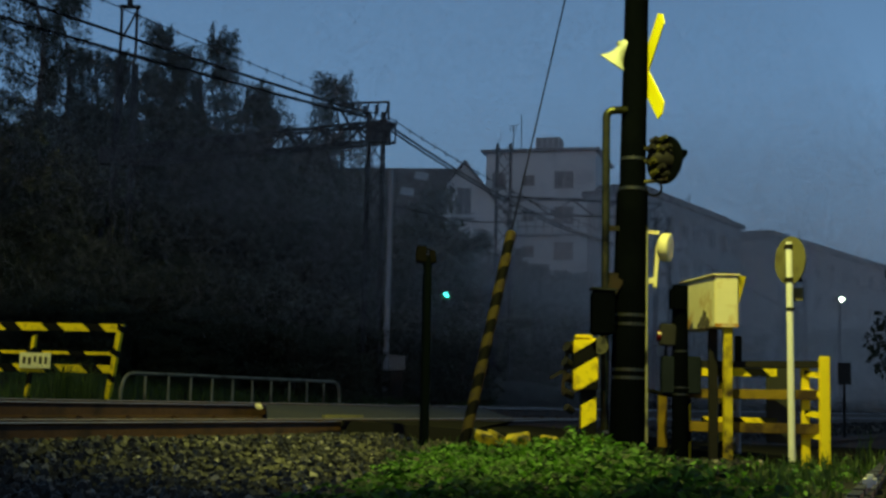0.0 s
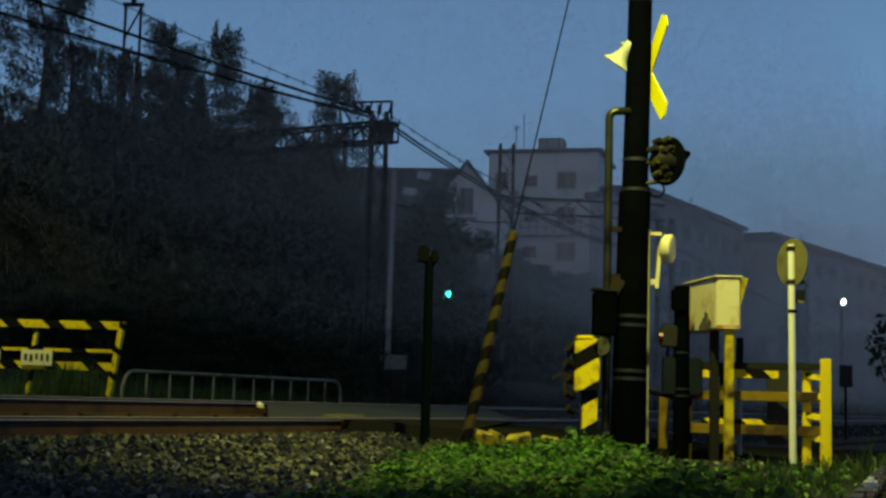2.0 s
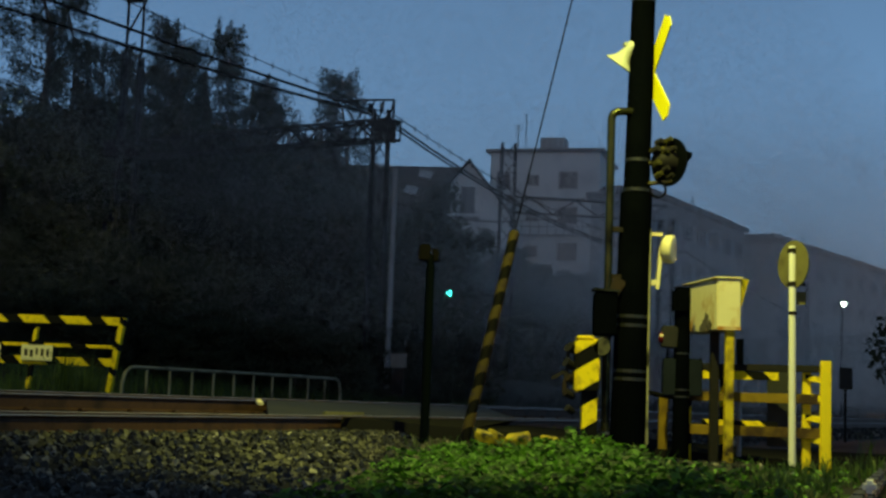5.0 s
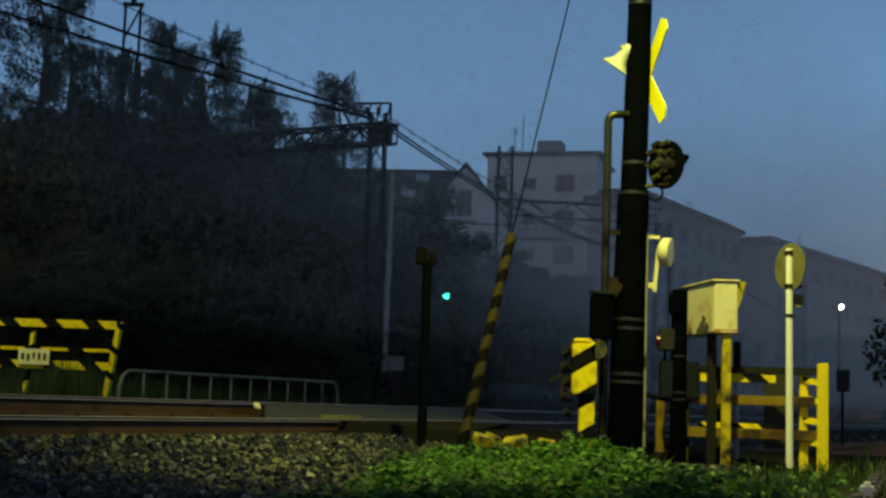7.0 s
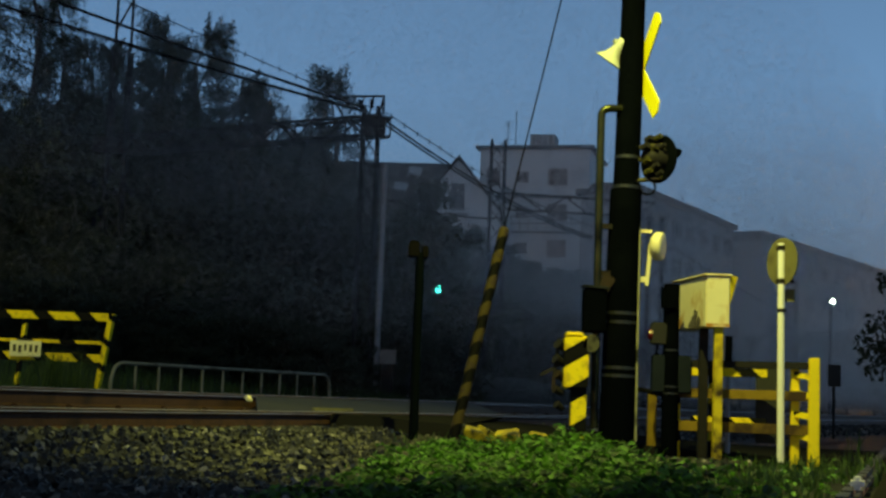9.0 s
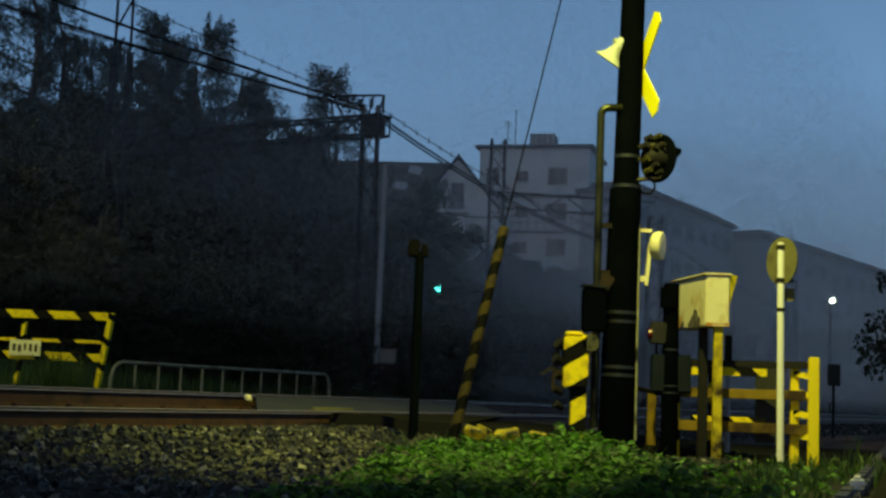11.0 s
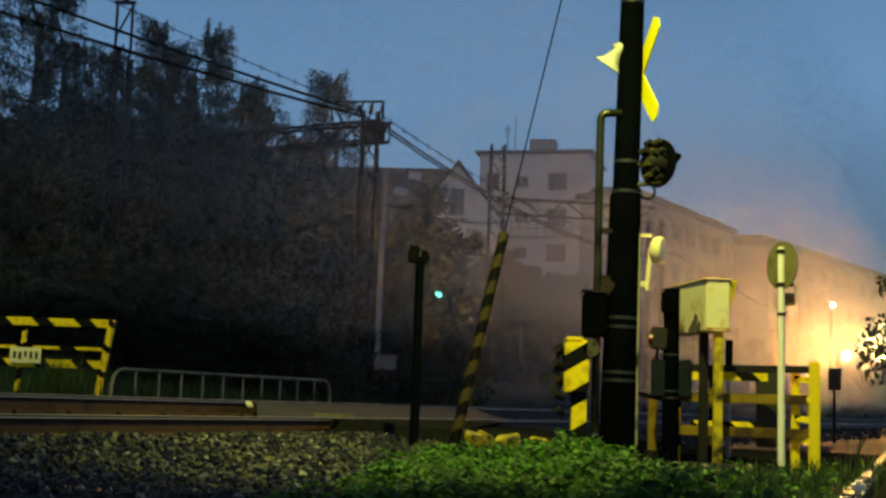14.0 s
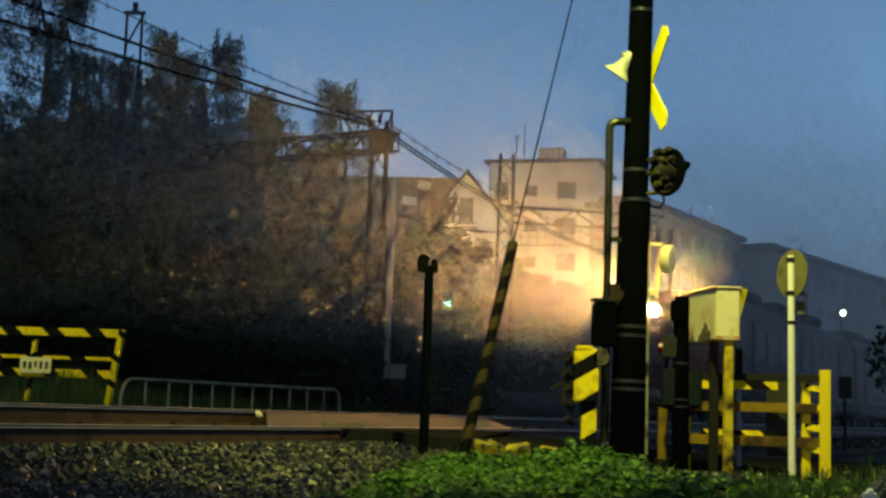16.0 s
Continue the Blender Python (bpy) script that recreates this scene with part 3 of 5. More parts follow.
def relay_box():
    ob = thing("relay_box", (2.42, 12.45, -0.45), "rust-streaked cream relay cabinet on two posts", "relay cabinet")
    bm = B()
    # flared cabinet: deep body with a sloping lid
    vs = [bm.verts.new((x, y, 1.21)) for x, y in ((-0.06, -0.26), (0.145, -0.26), (0.0, 0.62), (-0.205, 0.62))]
    vt = [bm.verts.new((x, y, 1.655 + (0.0 if y < 0 else -0.02))) for x, y in ((-0.06, -0.26), (0.145, -0.26), (0.0, 0.62), (-0.205, 0.62))]
    bm.faces.new(vs)
    bm.faces.new(vt)
    for i in range(4):
        bm.faces.new((vs[i], vs[(i + 1) % 4], vt[(i + 1) % 4], vt[i]))
    bmesh.ops.bevel(bm, geom=list(bm.edges), offset=0.01, segments=2, affect="EDGES")
    part("cabinet", bm, M_CREAM, ob)
    bm = B()
    lid = [bm.verts.new((x, y, z)) for z in (1.658, 1.672) for x, y in ((-0.075, -0.275), (0.158, -0.275), (0.012, 0.635), (-0.222, 0.635))]
    bm.faces.new(lid[:4])
    bm.faces.new(lid[4:])
    for i in range(4):
        bm.faces.new((lid[i], lid[(i + 1) % 4], lid[4 + (i + 1) % 4], lid[4 + i]))
    part("lid", bm, M_CREAM, ob)
    bm = B()
    shape_box(bm, (0.0425, -0.264, 1.225), (0.205, 0.006, 0.03))
    part("rust_edge", bm, M_RUSTY, ob, "rusted lower edge")
    bm = B()
    vs = [bm.verts.new(v) for v in ((0.147, -0.25, 1.66), (0.225, -0.20, 1.66), (0.155, -0.23, 1.42), (0.147, -0.05, 1.66), (0.225, -0.02, 1.66), (0.155, -0.03, 1.42))]
    for f in ((0, 1, 2), (3, 5, 4), (0, 3, 4, 1), (1, 4, 5, 2), (0, 2, 5, 3)):
        bm.faces.new([vs[i] for i in f])
    part("hood", bm, M_YELLOW, ob, "yellowish side hood")
    bm = B()
    for i, (yy, zz, r) in enumerate(((0.05, 1.26, 0.05), (0.0, 1.30, 0.06), (-0.08, 1.25, 0.05), (0.12, 1.24, 0.04))):
        x = -0.066 - (yy + 0.26) * 0.165
        shape_box(bm, (x, yy, zz), (0.004, r * 1.4, r * 2.2), pose(0, 0, 0, 20 * i, 0, 9.4), 0.0)
    part("soot_stain", bm, M_SMEAR, ob, "dark smear on the cabinet")
    for x, y, mt in ((-0.02, 0.05, M_DARK), (0.06, -0.2, M_POSTRUST)):
        bm = B()
        shape_box(bm, (x, y, 0.6), (0.075, 0.075, 1.22), bevel=0.006)
        part("post", bm, mt, ob)
    return ob


relay_box()


def dark_post():
    ob = thing("button_post", (2.12, 12.55, -0.45), "round black post carrying grey boxes and a red button", "post")
    bm = B()
    shape_rod(bm, (0, 0, 0), (0, 0, 1.60), 0.075, 0.07, 18)
    part("post", bm, M_POLE, ob)
    bm = B()
    shape_box(bm, (-0.02, -0.02, 1.47), (0.15, 0.15, 0.24), bevel=0.03)
    part("post_head", bm, M_POLE, ob)
    for h in (0.62, 0.68, 1.0):
        bm = B()
        shape_rod(bm, (0, 0, h), (0, 0, h + 0.015), 0.077, 0.077, 18)
        part("strap", bm, M_BAND, ob)
    bm = B()
    shape_box(bm, (-0.10, 0.02, 0.80), (0.13, 0.12, 0.33), bevel=0.01)
    shape_box(bm, (0.12, 0.02, 0.80), (0.12, 0.12, 0.33), bevel=0.01)
    part("switch_box", bm, M_GREY, ob, "grey switch boxes")
    bm = B()
    shape_box(bm, (-0.12, -0.02, 1.15), (0.14, 0.12, 0.20), pose(0, 0, 0, 0, 3, 0), 0.015)
    part("button_box", bm, M_CREAMDULL, ob, "dull cream button box")
    bm = B()
    shape_rod(bm, (-0.21, -0.04, 1.14), (-0.18, -0.04, 1.14), 0.045, 0.05, 14)
    part("button", bm, M_RED, ob, "red emergency button")
    bm = B()
    shape_tube(bm, [(-0.12, 0, 1.05), (-0.13, 0, 0.98), (-0.08, 0, 0.9), (-0.04, 0, 0.95)], 0.012)
    part("cable", bm, M_WIRE, ob)
    bm = B()
    shape_tube(bm, [(-0.3, 0, 0.66), (-0.1, 0, 0.62), (0.1, 0, 0.66)], 0.02)
    part("cable", bm, M_WIRE, ob)


M_CREAMDULL = mat("dull_cream", (0.022, 0.021, 0.018), 0.6, 0, 0.15, 9, 0.1)
dark_post()


def road_sign():
    ob = thing("road_sign", (3.02, 12.2, -0.45), "round road sign seen from behind on a white post", "road sign")
    bm = B()
    shape_rod(bm, (0, 0, 0), (-0.012, 0, 1.96), 0.031, 0.031, 16)
    part("post", bm, M_WHITE, ob)
    m = Matrix.Translation((0.045, 0.035, 1.80)) @ pose(0, 0, 0, 90, 0, -66)
    bm = B()
    shape_lathe(bm, [(0.0, 0.04), (0.205, 0.04), (0.21, 0.045), (0.21, 0.055), (0.0, 0.056)], m, 32)
    part("disc", bm, M_BACK, ob, "dull brownish back of a round sign plate")
    for h in (1.92, 1.63):
        bm = B()
        shape_box(bm, (0.03, 0.03, h), (0.16, 0.03, 0.03), pose(0, 0, 0, 0, 0, -40))
        shape_rod(bm, (-0.01, 0, h - 0.02), (-0.01, 0, h + 0.02), 0.037, 0.037, 14)
        part("clamp", bm, M_DARK, ob)
    bm = B()
    shape_box(bm, (0.055, 0.05, 1.51), (0.14, 0.012, 0.11), pose(0, 0, 0, 0, 0, -40))
    part("sub_plate", bm, M_BACK, ob, "small plate below the disc")
    bm = B()
    shape_rod(bm, (-0.006, 0, 1.36), (-0.006, 0, 1.39), 0.036, 0.036, 14)
    part("post_collar", bm, M_DARK, ob)


road_sign()


def shape_board(bm, p, q, thick, high):
    """An upright board from p to q."""
    p, q = Vector(p), Vector(q)
    d = q - p
    shape_box(bm, (p + q) / 2, (d.length, thick, high), pose(0, 0, 0, 0, 0, math.degrees(math.atan2(d.y, d.x))), 0.004)


def guard_fence():
    ob = thing("guard_fence", (2.46, 12.75, -0.45), "black and yellow steel guard fence beside the crossing road", "guard fence")
    post = lambda x, y, h, w, mt, lab="": (lambda b: (shape_box(b, (x, y, h / 2), (w, w * 0.8, h), bevel=0.006), part("post", b, mt, ob, lab)))(B())
    post(0.815, -0.65, 0.97, 0.085, M_YELLOW)
    post(0.69, -0.50, 0.90, 0.07, M_YELLOW)
    post(0.10, 0.10, 0.93, 0.075, M_STRIPE_S)
    post(-0.22, 0.2, 0.80, 0.08, M_STRIPE_S)
    post(-0.42, 0.3, 0.66, 0.08, M_RAILRUST)
    for h in (0.28, 0.46, 0.64, 0.80):
        bm = B()
        shape_bar(bm, (0.815, -0.65, h), (0.69, -0.50, h + 0.03), 0.06, 0.05)
        part("rung", bm, M_STRIPE_S if h in (0.46, 0.80) else M_YELLOW, ob)
    for z, mt, w in ((0.90, M_DARK, 0.06), (0.64, M_RAILRUST, 0.085), (0.35, M_RAILRUST, 0.09)):
        bm = B()
        shape_board(bm, (-0.3, -0.1, z), (0.80, -0.62, z), 0.05, w)
        part("rail_beam", bm, mt, ob)
    for z in (0.83, 0.40):
        bm = B()
        shape_board(bm, (-0.15, -0.18, z), (0.46, -0.46, z), 0.03, 0.075)
        part("striped_board", bm, M_STRIPE, ob)
    bm = B()
    shape_box(bm, (0.52, -0.2, 0.55), (0.20, 0.04, 0.66), bevel=0.008)
    part("panel", bm, M_PANELGREY, ob, "grey panel fixed to the fence")
    bm = B()
    shape_rod(bm, (0.28, 0.3, 0), (0.28, 0.3, 0.9), 0.022)
    part("pipe", bm, M_STEEL, ob)
    bm = B()
    shape_rod(bm, (0.28, 0.3, 0.86), (0.28, 0.3, 1.18), 0.034)
    part("pipe_top", bm, M_POLE, ob)


M_RAILRUST = mat("rusty_yellow_beam", (0.20, 0.13, 0.010), 0.7, 0, 0.35, 10, 0.15, (0.04, 0.022, 0.010), 2.6, patch_at=0.42)
M_PANELGREY = mat("panel_grey", (0.035, 0.036, 0.032), 0.7, 0, 0.2, 10, 0.1)
guard_fence()


def small_sign():
    ob = thing("marker_sign", (7.4, 26.0, -0.45), "small dark marker plate on a thin post by the track", "marker sign")
    bm = B()
    shape_rod(bm, (0, 0, 0), (0, 0, 1.4), 0.025)
    part("post", bm, M_DARK, ob)
    bm = B()
    shape_box(bm, (0, -0.03, 1.2), (0.24, 0.02, 0.40), bevel=0.004)
    part("plate", bm, M_PANELGREY, ob)


small_sign()


def guy_wire():
    a, b = Vector((0.18, 12.0, -0.42)), Vector((0.60, 12.4, 1.57))
    ob = thing("guy_wire", a, "guy wire with a black and yellow guard tube", "guy wire")
    way = (b - a).normalized()
    turn = way.to_track_quat("Z", "Y").to_matrix().to_4x4()
    bm = B()
    shape_rod(bm, (0, 0, 0), (0, 0, (b - a).length), 0.048, 0.046, 16)
    shape_rod(bm, (0, 0, (b - a).length), (0, 0, (b - a).length + 0.015), 0.046, 0.03, 16)
    g = part("guard_tube", bm, M_STRIPE_GUY, ob)
    g.matrix_basis = turn
    bm = B()
    c = Vector((1.2, 13.05, 4.3)) - a
    shape_tube(bm, [b - a, c, c + (c - (b - a)) * 0.35], 0.007, 6)
    part("wire", bm, M_WIRE, ob)


guy_wire()


def black_post():
    ob = thing("signal_post", (-0.133, 12.3, -0.45), "slim dark post with a small box head", "post")
    bm = B()
    shape_rod(bm, (0, 0, 0), (0.0, 0, 1.78), 0.043, 0.041, 14)
    part("post", bm, M_DARKGREEN, ob)
    bm = B()
    shape_box(bm, (-0.055, 0, 1.80), (0.10, 0.11, 0.15), pose(0, 0, 0, 0, 4, 0), 0.015)
    part("head_box", bm, M_HEADBOX, ob, "dark brownish detector box")
    bm = B()
    shape_box(bm, (0.045, 0.0, 1.78), (0.06, 0.09, 0.12), pose(0, 0, 0, 0, -6, 0), 0.012)
    part("lens_box", bm, M_HEADBOX, ob)


M_DARKGREEN = mat("dark_green_paint", (0.0012, 0.0026, 0.003), 0.6, 0, 0.3, 12, 0.1, spec=0.03)
M_HEADBOX = mat("brown_box", (0.004, 0.0035, 0.003), 0.6, 0, 0.4, 12, 0.1, spec=0.05)
black_post()


def edge_blocks():
    for x, y, a, w in ((0.36, 12.3, 20, 0.20), (0.66, 12.1, -14, 0.20), (0.93, 12.0, 8, 0.15), (0.50, 12.45, 34, 0.12)):
        bm = B()
        shape_box(bm, (0, 0, 0), (w, 0.20, 0.09), pose(0, 0, 0, 16, a * 0.6, a), 0.012)
        ob = part("edge_block", bm, M_YELLOWBLOCK)
        ob.location = (x, y, -0.205 - 0.06 * x)
        tagged(ob, "worn yellow-painted edge block lying in weeds", "edge block", "yellow edge blocks")


M_YELLOWBLOCK = mat("yellow_block_paint", (0.40, 0.31, 0.015), 0.7, 0, 0.35, 16, 0.4, (0.025, 0.024, 0.016), 9, patch_at=0.42)
edge_blocks()


# ---- far side of the line ----
M_STRIPE_END = striped("hazard_stripe_end", 0.42, (0.9, 0, 1), share=0.74)


def left_barrier():
    ob = thing("barrier", (-5.65, 21.0, -0.15), "black and yellow steel barrier with notice plates", "barrier")
    base = 0.0
    for x in (-1.9, -0.42):
        bm = B()
        shape_bar(bm, (x - 0.06, 0, base), (x + 0.05, 0, 1.25), 0.12, 0.05)
        part("post", bm, M_STRIPE_S, ob)
    bm = B()
    shape_bar(bm, (0.72, -0.02, 0.05), (0.90, -0.02, 1.29), 0.17, 0.07)
    part("end_post", bm, M_STRIPE_END, ob)
    for z, w, mt in ((1.23, 0.12, M_STRIPE_L), (0.85, 0.05, M_STRIPE_L), (0.62, 0.12, M_STRIPE_L)):
        bm = B()
        shape_box(bm, (-0.8, -0.05, z), (3.3, 0.05, w), bevel=0.006)
        part("rail_board", bm, mt, ob)
    for x in (-0.33, -1.10):
        bm = B()
        shape_box(bm, (x, -0.11, 0.73), (0.46, 0.012, 0.23), bevel=0.004)
        pl = part("notice_plate", bm, M_PLATE, ob, "small cream notice plate with dark lettering")
        rng = random.Random(int(x * 100))
        for k in range(5):
            bm = B()
            shape_box(bm, (x - 0.16 + k * 0.08, -0.119, 0.73 + rng.uniform(-0.02, 0.02)), (rng.uniform(0.03, 0.055), 0.004, rng.uniform(0.06, 0.11)))
            part("letter_bar", bm, M_INK, pl)


left_barrier()


def hoop_railing():
    p, q = Vector((-5.40, 24.0, 0)), Vector((-2.12, 30.0, 0))
    ob = thing("pipe_railing", p + Vector((0, 0, -0.12)), "low pipe railing with rounded ends", "railing")
    d = q - p
    L = d.length
    ob.rotation_euler = (0, 0, math.atan2(d.y, d.x))
    zt = 0.60
    bm = B()
    pts = [Vector((0, 0, -0.05)), Vector((0, 0, zt - 0.25))] + [Vector((0.28 + v.x, 0, v.z)) for v in bend((0, 0, zt - 0.25), 0.25, 180, 90, 6)]
    pts += [Vector((L - 0.28 + v.x, 0, v.z)) for v in bend((0, 0, zt - 0.25), 0.25, 90, 0, 6)] + [Vector((L, 0, -0.05))]
    shape_tube(bm, pts, 0.030)
    part("top_pipe", bm, M_RAILPIPE, ob)
    n = 11
    for i in range(1, n):
        bm = B()
        shape_rod(bm, (L * i / n, 0, -0.05), (L * i / n, 0, zt), 0.022)
        part("baluster", bm, M_RAILPIPE, ob)


M_RAILPIPE = mat("pale_pipe", (0.24, 0.23, 0.15), 0.5, 0.3, 0.2, 12, 0.1, (0.10, 0.085, 0.05), 3)
hoop_railing()


def lattice_mast(bm, foot, height, w0, w1):
    foot = Vector(foot)
    steps = max(4, int(height / 0.62))
    ring = lambda k: [foot + Vector((sx * (w0 + (w1 - w0) * k / steps) / 2, sy * (w0 + (w1 - w0) * k / steps) / 2, height * k / steps)) for sx, sy in ((-1, -1), (1, -1), (1, 1), (-1, 1))]
    a, z = ring(0), ring(steps)
    for p, q in zip(a, z):
        shape_bar(bm, p, q, 0.075)
    for k in range(steps):
        r0, r1 = ring(k), ring(k + 1)
        for i in range(4):
            j = (i + 1) % 4
            shape_bar(bm, *((r0[i], r1[j]) if k % 2 else (r0[j], r1[i])), 0.035)


def gantry():
    r, l = Vector((-1.62, 35.0, 0.4)), Vector((-9.1, 39.5, 0.6))
    ob = thing("catenary_gantry", (0, 0, 0), "dark lattice steel catenary gantry over the line", "catenary gantry")
    bm = B()
    lattice_mast(bm, r + Vector((-0.12, 0, 0)), 6.9, 0.40, 0.36)
    part("mast", bm, M_LATTICE, ob)
    bm = B()
    lattice_mast(bm, l, 9.0, 0.55, 0.44)
    part("mast", bm, M_LATTICE, ob)
    bm = B()
    a, b = Vector((r.x + 0.25, r.y, 0)), Vector((l.x, l.y, 0))
    n = 17
    zb, zt = 6.60, 7.08
    side = (b - a).normalized().cross(Vector((0, 0, 1))) * 0.22
    for sd in (side, -side):
        for z in (zb, zt):
            shape_bar(bm, a + sd + Vector((0, 0, z)), b + sd + Vector((0, 0, z)), 0.07)
        for i in range(n):
            p, q = a.lerp(b, i / n), a.lerp(b, (i + 1) / n)
            shape_bar(bm, p + sd + Vector((0, 0, zb if i % 2 else zt)), q + sd + Vector((0, 0, zt if i % 2 else zb)), 0.045)
            shape_bar(bm, p + sd + Vector((0, 0, zb)), p + sd + Vector((0, 0, zt)), 0.04)
    for i in range(n + 1):
        p = a.lerp(b, i / n)
        shape_bar(bm, p + side + Vector((0, 0, zt)), p - side + Vector((0, 0, zt)), 0.04)
    part("beam", bm, M_LATTICE, ob)
    bm = B()
    shape_box(bm, r + Vector((-0.06, 0, 6.38)), (0.62, 0.45, 0.5), bevel=0.02)
    part("gusset", bm, M_LATTICE, ob)
    bm = B()
    # wire bracket above the near mast
    t = r + Vector((0.18, 0, 6.75))
    shape_bar(bm, t, t + Vector((0, 0, 0.45)), 0.06)
    shape_bar(bm, t + Vector((0, 0, 0.45)), t + Vector((-1.35, 0.3, 0.45)), 0.05)
    shape_bar(bm, t + Vector((-1.3, 0.3, 0.45)), t + Vector((-1.0, 0.3, -0.1)), 0.05)
    part("wire_bracket", bm, M_LATTICE, ob)
    for k in range(4):
        bm = B()
        shape_bar(bm, t + Vector((-0.25 * k, 0.06 * k, 0.45)), t + Vector((-0.25 * k - 0.1, 0.06 * k, 0.0)), 0.04)
        part("hanger", bm, M_LATTICE, ob)
    for k in range(3):
        bm = B()
        c = t + Vector((-0.3 - 0.3 * k, 0.06, 0.16 - 0.02 * k))
        shape_lathe(bm, [(0.0, 0.0)] + [(0.07 if i % 2 else 0.035, 0.04 * i) for i in range(6)] + [(0.0, 0.22)], Matrix.Translation(c), 10)
        part("insulator", bm, M_GREY, ob)
    bm = B()
    for dx in (-0.22, 0.22):
        shape_bar(bm, l + Vector((dx, 0, 9.0)), l + Vector((dx, 0, 10.65)), 0.07)
    shape_bar(bm, l + Vector((-0.3, 0, 10.6)), l + Vector((0.3, 0, 10.6)), 0.1)
    shape_bar(bm, l + Vector((-0.22, 0, 9.6)), l + Vector((0.22, 0, 10.5)), 0.05)
    shape_rod(bm, l + Vector((0, 0, 10.6)), l + Vector((0, 0, 10.9)), 0.08)
    part("mast_head", bm, M_LATTICE, ob)
    bm = B()
    shape_box(bm, l + Vector((-0.2, 0, 6.25)), (0.9, 0.5, 0.45), bevel=0.02)
    part("gusset", bm, M_LATTICE, ob)
    for dx, dz in ((-0.5, 5.0), (-0.42, 4.6), (0.1, 4.75), (0.35, 4.9), (0.55, 4.7), (-0.3, 4.2), (-0.45, 3.9)):
        bm = B()
        shape_lathe(bm, [(0.0, 0.0)] + [(0.09 if i % 2 else 0.045, 0.05 * i) for i in range(6)] + [(0.0, 0.28)], Matrix.Translation(l + Vector((dx, -0.35, dz))), 10)
        part("insulator", bm, M_GREY, ob, "dark ribbed insulator")
    bm = B()
    shape_rod(bm, r + Vector((0.27, -0.3, -0.4)), r + Vector((0.30, -0.3, 5.4)), 0.07, 0.065, 16)
    part("concrete_post", bm, M_CONC, ob, "pale slim post beside the lattice mast")
    # hanging arms below the beam
    for k in (0.22, 0.27, 0.55, 0.6):
        bm = B()
        p = a.lerp(b, k) + Vector((0, 0, zb))
        shape_bar(bm, p, p + Vector((0.25 if k in (0.22, 0.55) else -0.25, 0, -0.9)), 0.06)
        part("drop_arm", bm, M_LATTICE, ob)


gantry()


def far_mast(x, y, h, name_label, arm):
    ob = thing("catenary_mast", (x, y, ground_z(x, y) - 0.1), name_label, "catenary mast", "far catenary masts")
    bm = B()
    lattice_mast(bm, (0, 0, 0), h, 0.6, 0.5)
    part("mast", bm, M_LATTICE, ob)
    if arm:
        bm = B()
        for z in (h - 2.0, h - 2.6):
            shape_bar(bm, (0, 0, z), (arm, 1.2, z), 0.09)
        for k in range(7):
            shape_bar(bm, (arm * k / 7, 0.17 * k, h - 2.0 if k % 2 else h - 2.6), (arm * (k + 1) / 7, 0.17 * (k + 1), h - 2.6 if k % 2 else h - 2.0), 0.05)
        part("beam", bm, M_LATTICE, ob)


far_mast(2.25, 53, 9.0, "far lattice catenary mast with a beam in the mist", 6.2)
far_mast(8.6, 55, 7.6, "far lattice catenary mast in the mist", 0)
far_mast(19.3, 76, 7.4, "distant dark mast beside the line", 0)


def wire(name, p, q, sag, r, label, hangers=0):
    p, q = Vector(p), Vector(q)
    bm = B()
    pts = [p.lerp(q, i / 14) - Vector((0, 0, sag * 4 * (i / 14) * (1 - i / 14))) for i in range(15)]
    for a, b in zip(pts, pts[1:]):
        shape_rod(bm, a, b, r, r, 6)
    for i in range(hangers):
        c = p.lerp(q, (i + 0.5) / hangers) - Vector((0, 0, sag * 4 * ((i + 0.5) / hangers) * (1 - (i + 0.5) / hangers)))
        shape_rod(bm, c - Vector((0, 0, 0.07)), c + Vector((0, 0, 0.09)), r * 1.6, r * 0.6, 6)
    ob = part(name, bm, M_WIRE)
    tagged(ob, label, "overhead wire", "overhead wires")


wire("overhead_wire", (-13.0, 26.9, 9.35), (-1.97, 35, 7.31), 0.12, 0.036, "thick dark feeder cable")
wire("overhead_wire", (-13.0, 26.9, 8.62), (-1.97, 35, 7.20), 0.10, 0.036, "thick dark feeder cable")
wire("overhead_wire", (-11.5, 28.9, 10.2), (-1.40, 35, 7.15), 0.10, 0.012, "thin overhead wire with clips", 26)
wire("overhead_wire", (-12.0, 27.8, 8.4), (-1.9, 35, 7.25), 0.12, 0.012, "thin overhead wire with clips", 26)
wire("overhead_wire", (-1.5, 35, 7.05), (12.6, 74.0, 8.45), 1.05, 0.030, "thick dark feeder cable")
wire("overhead_wire", (-1.5, 35, 6.95), (12.6, 74.0, 8.35), 1.05, 0.028, "thick dark feeder cable")
wire("overhead_wire", (-1.4, 35, 7.2), (12.6, 74.0, 8.9), 0.95, 0.014, "thin overhead wire with clips", 44)
wire("overhead_wire", (12.6, 74.0, 8.4), (40, 125, 6.0), 0.8, 0.05, "dark sagging feeder cable overhead")
wire("overhead_wire", (-1.35, 35, 5.0), (2.56, 53, 7.0), 0.2, 0.018, "thin dark overhead wire")


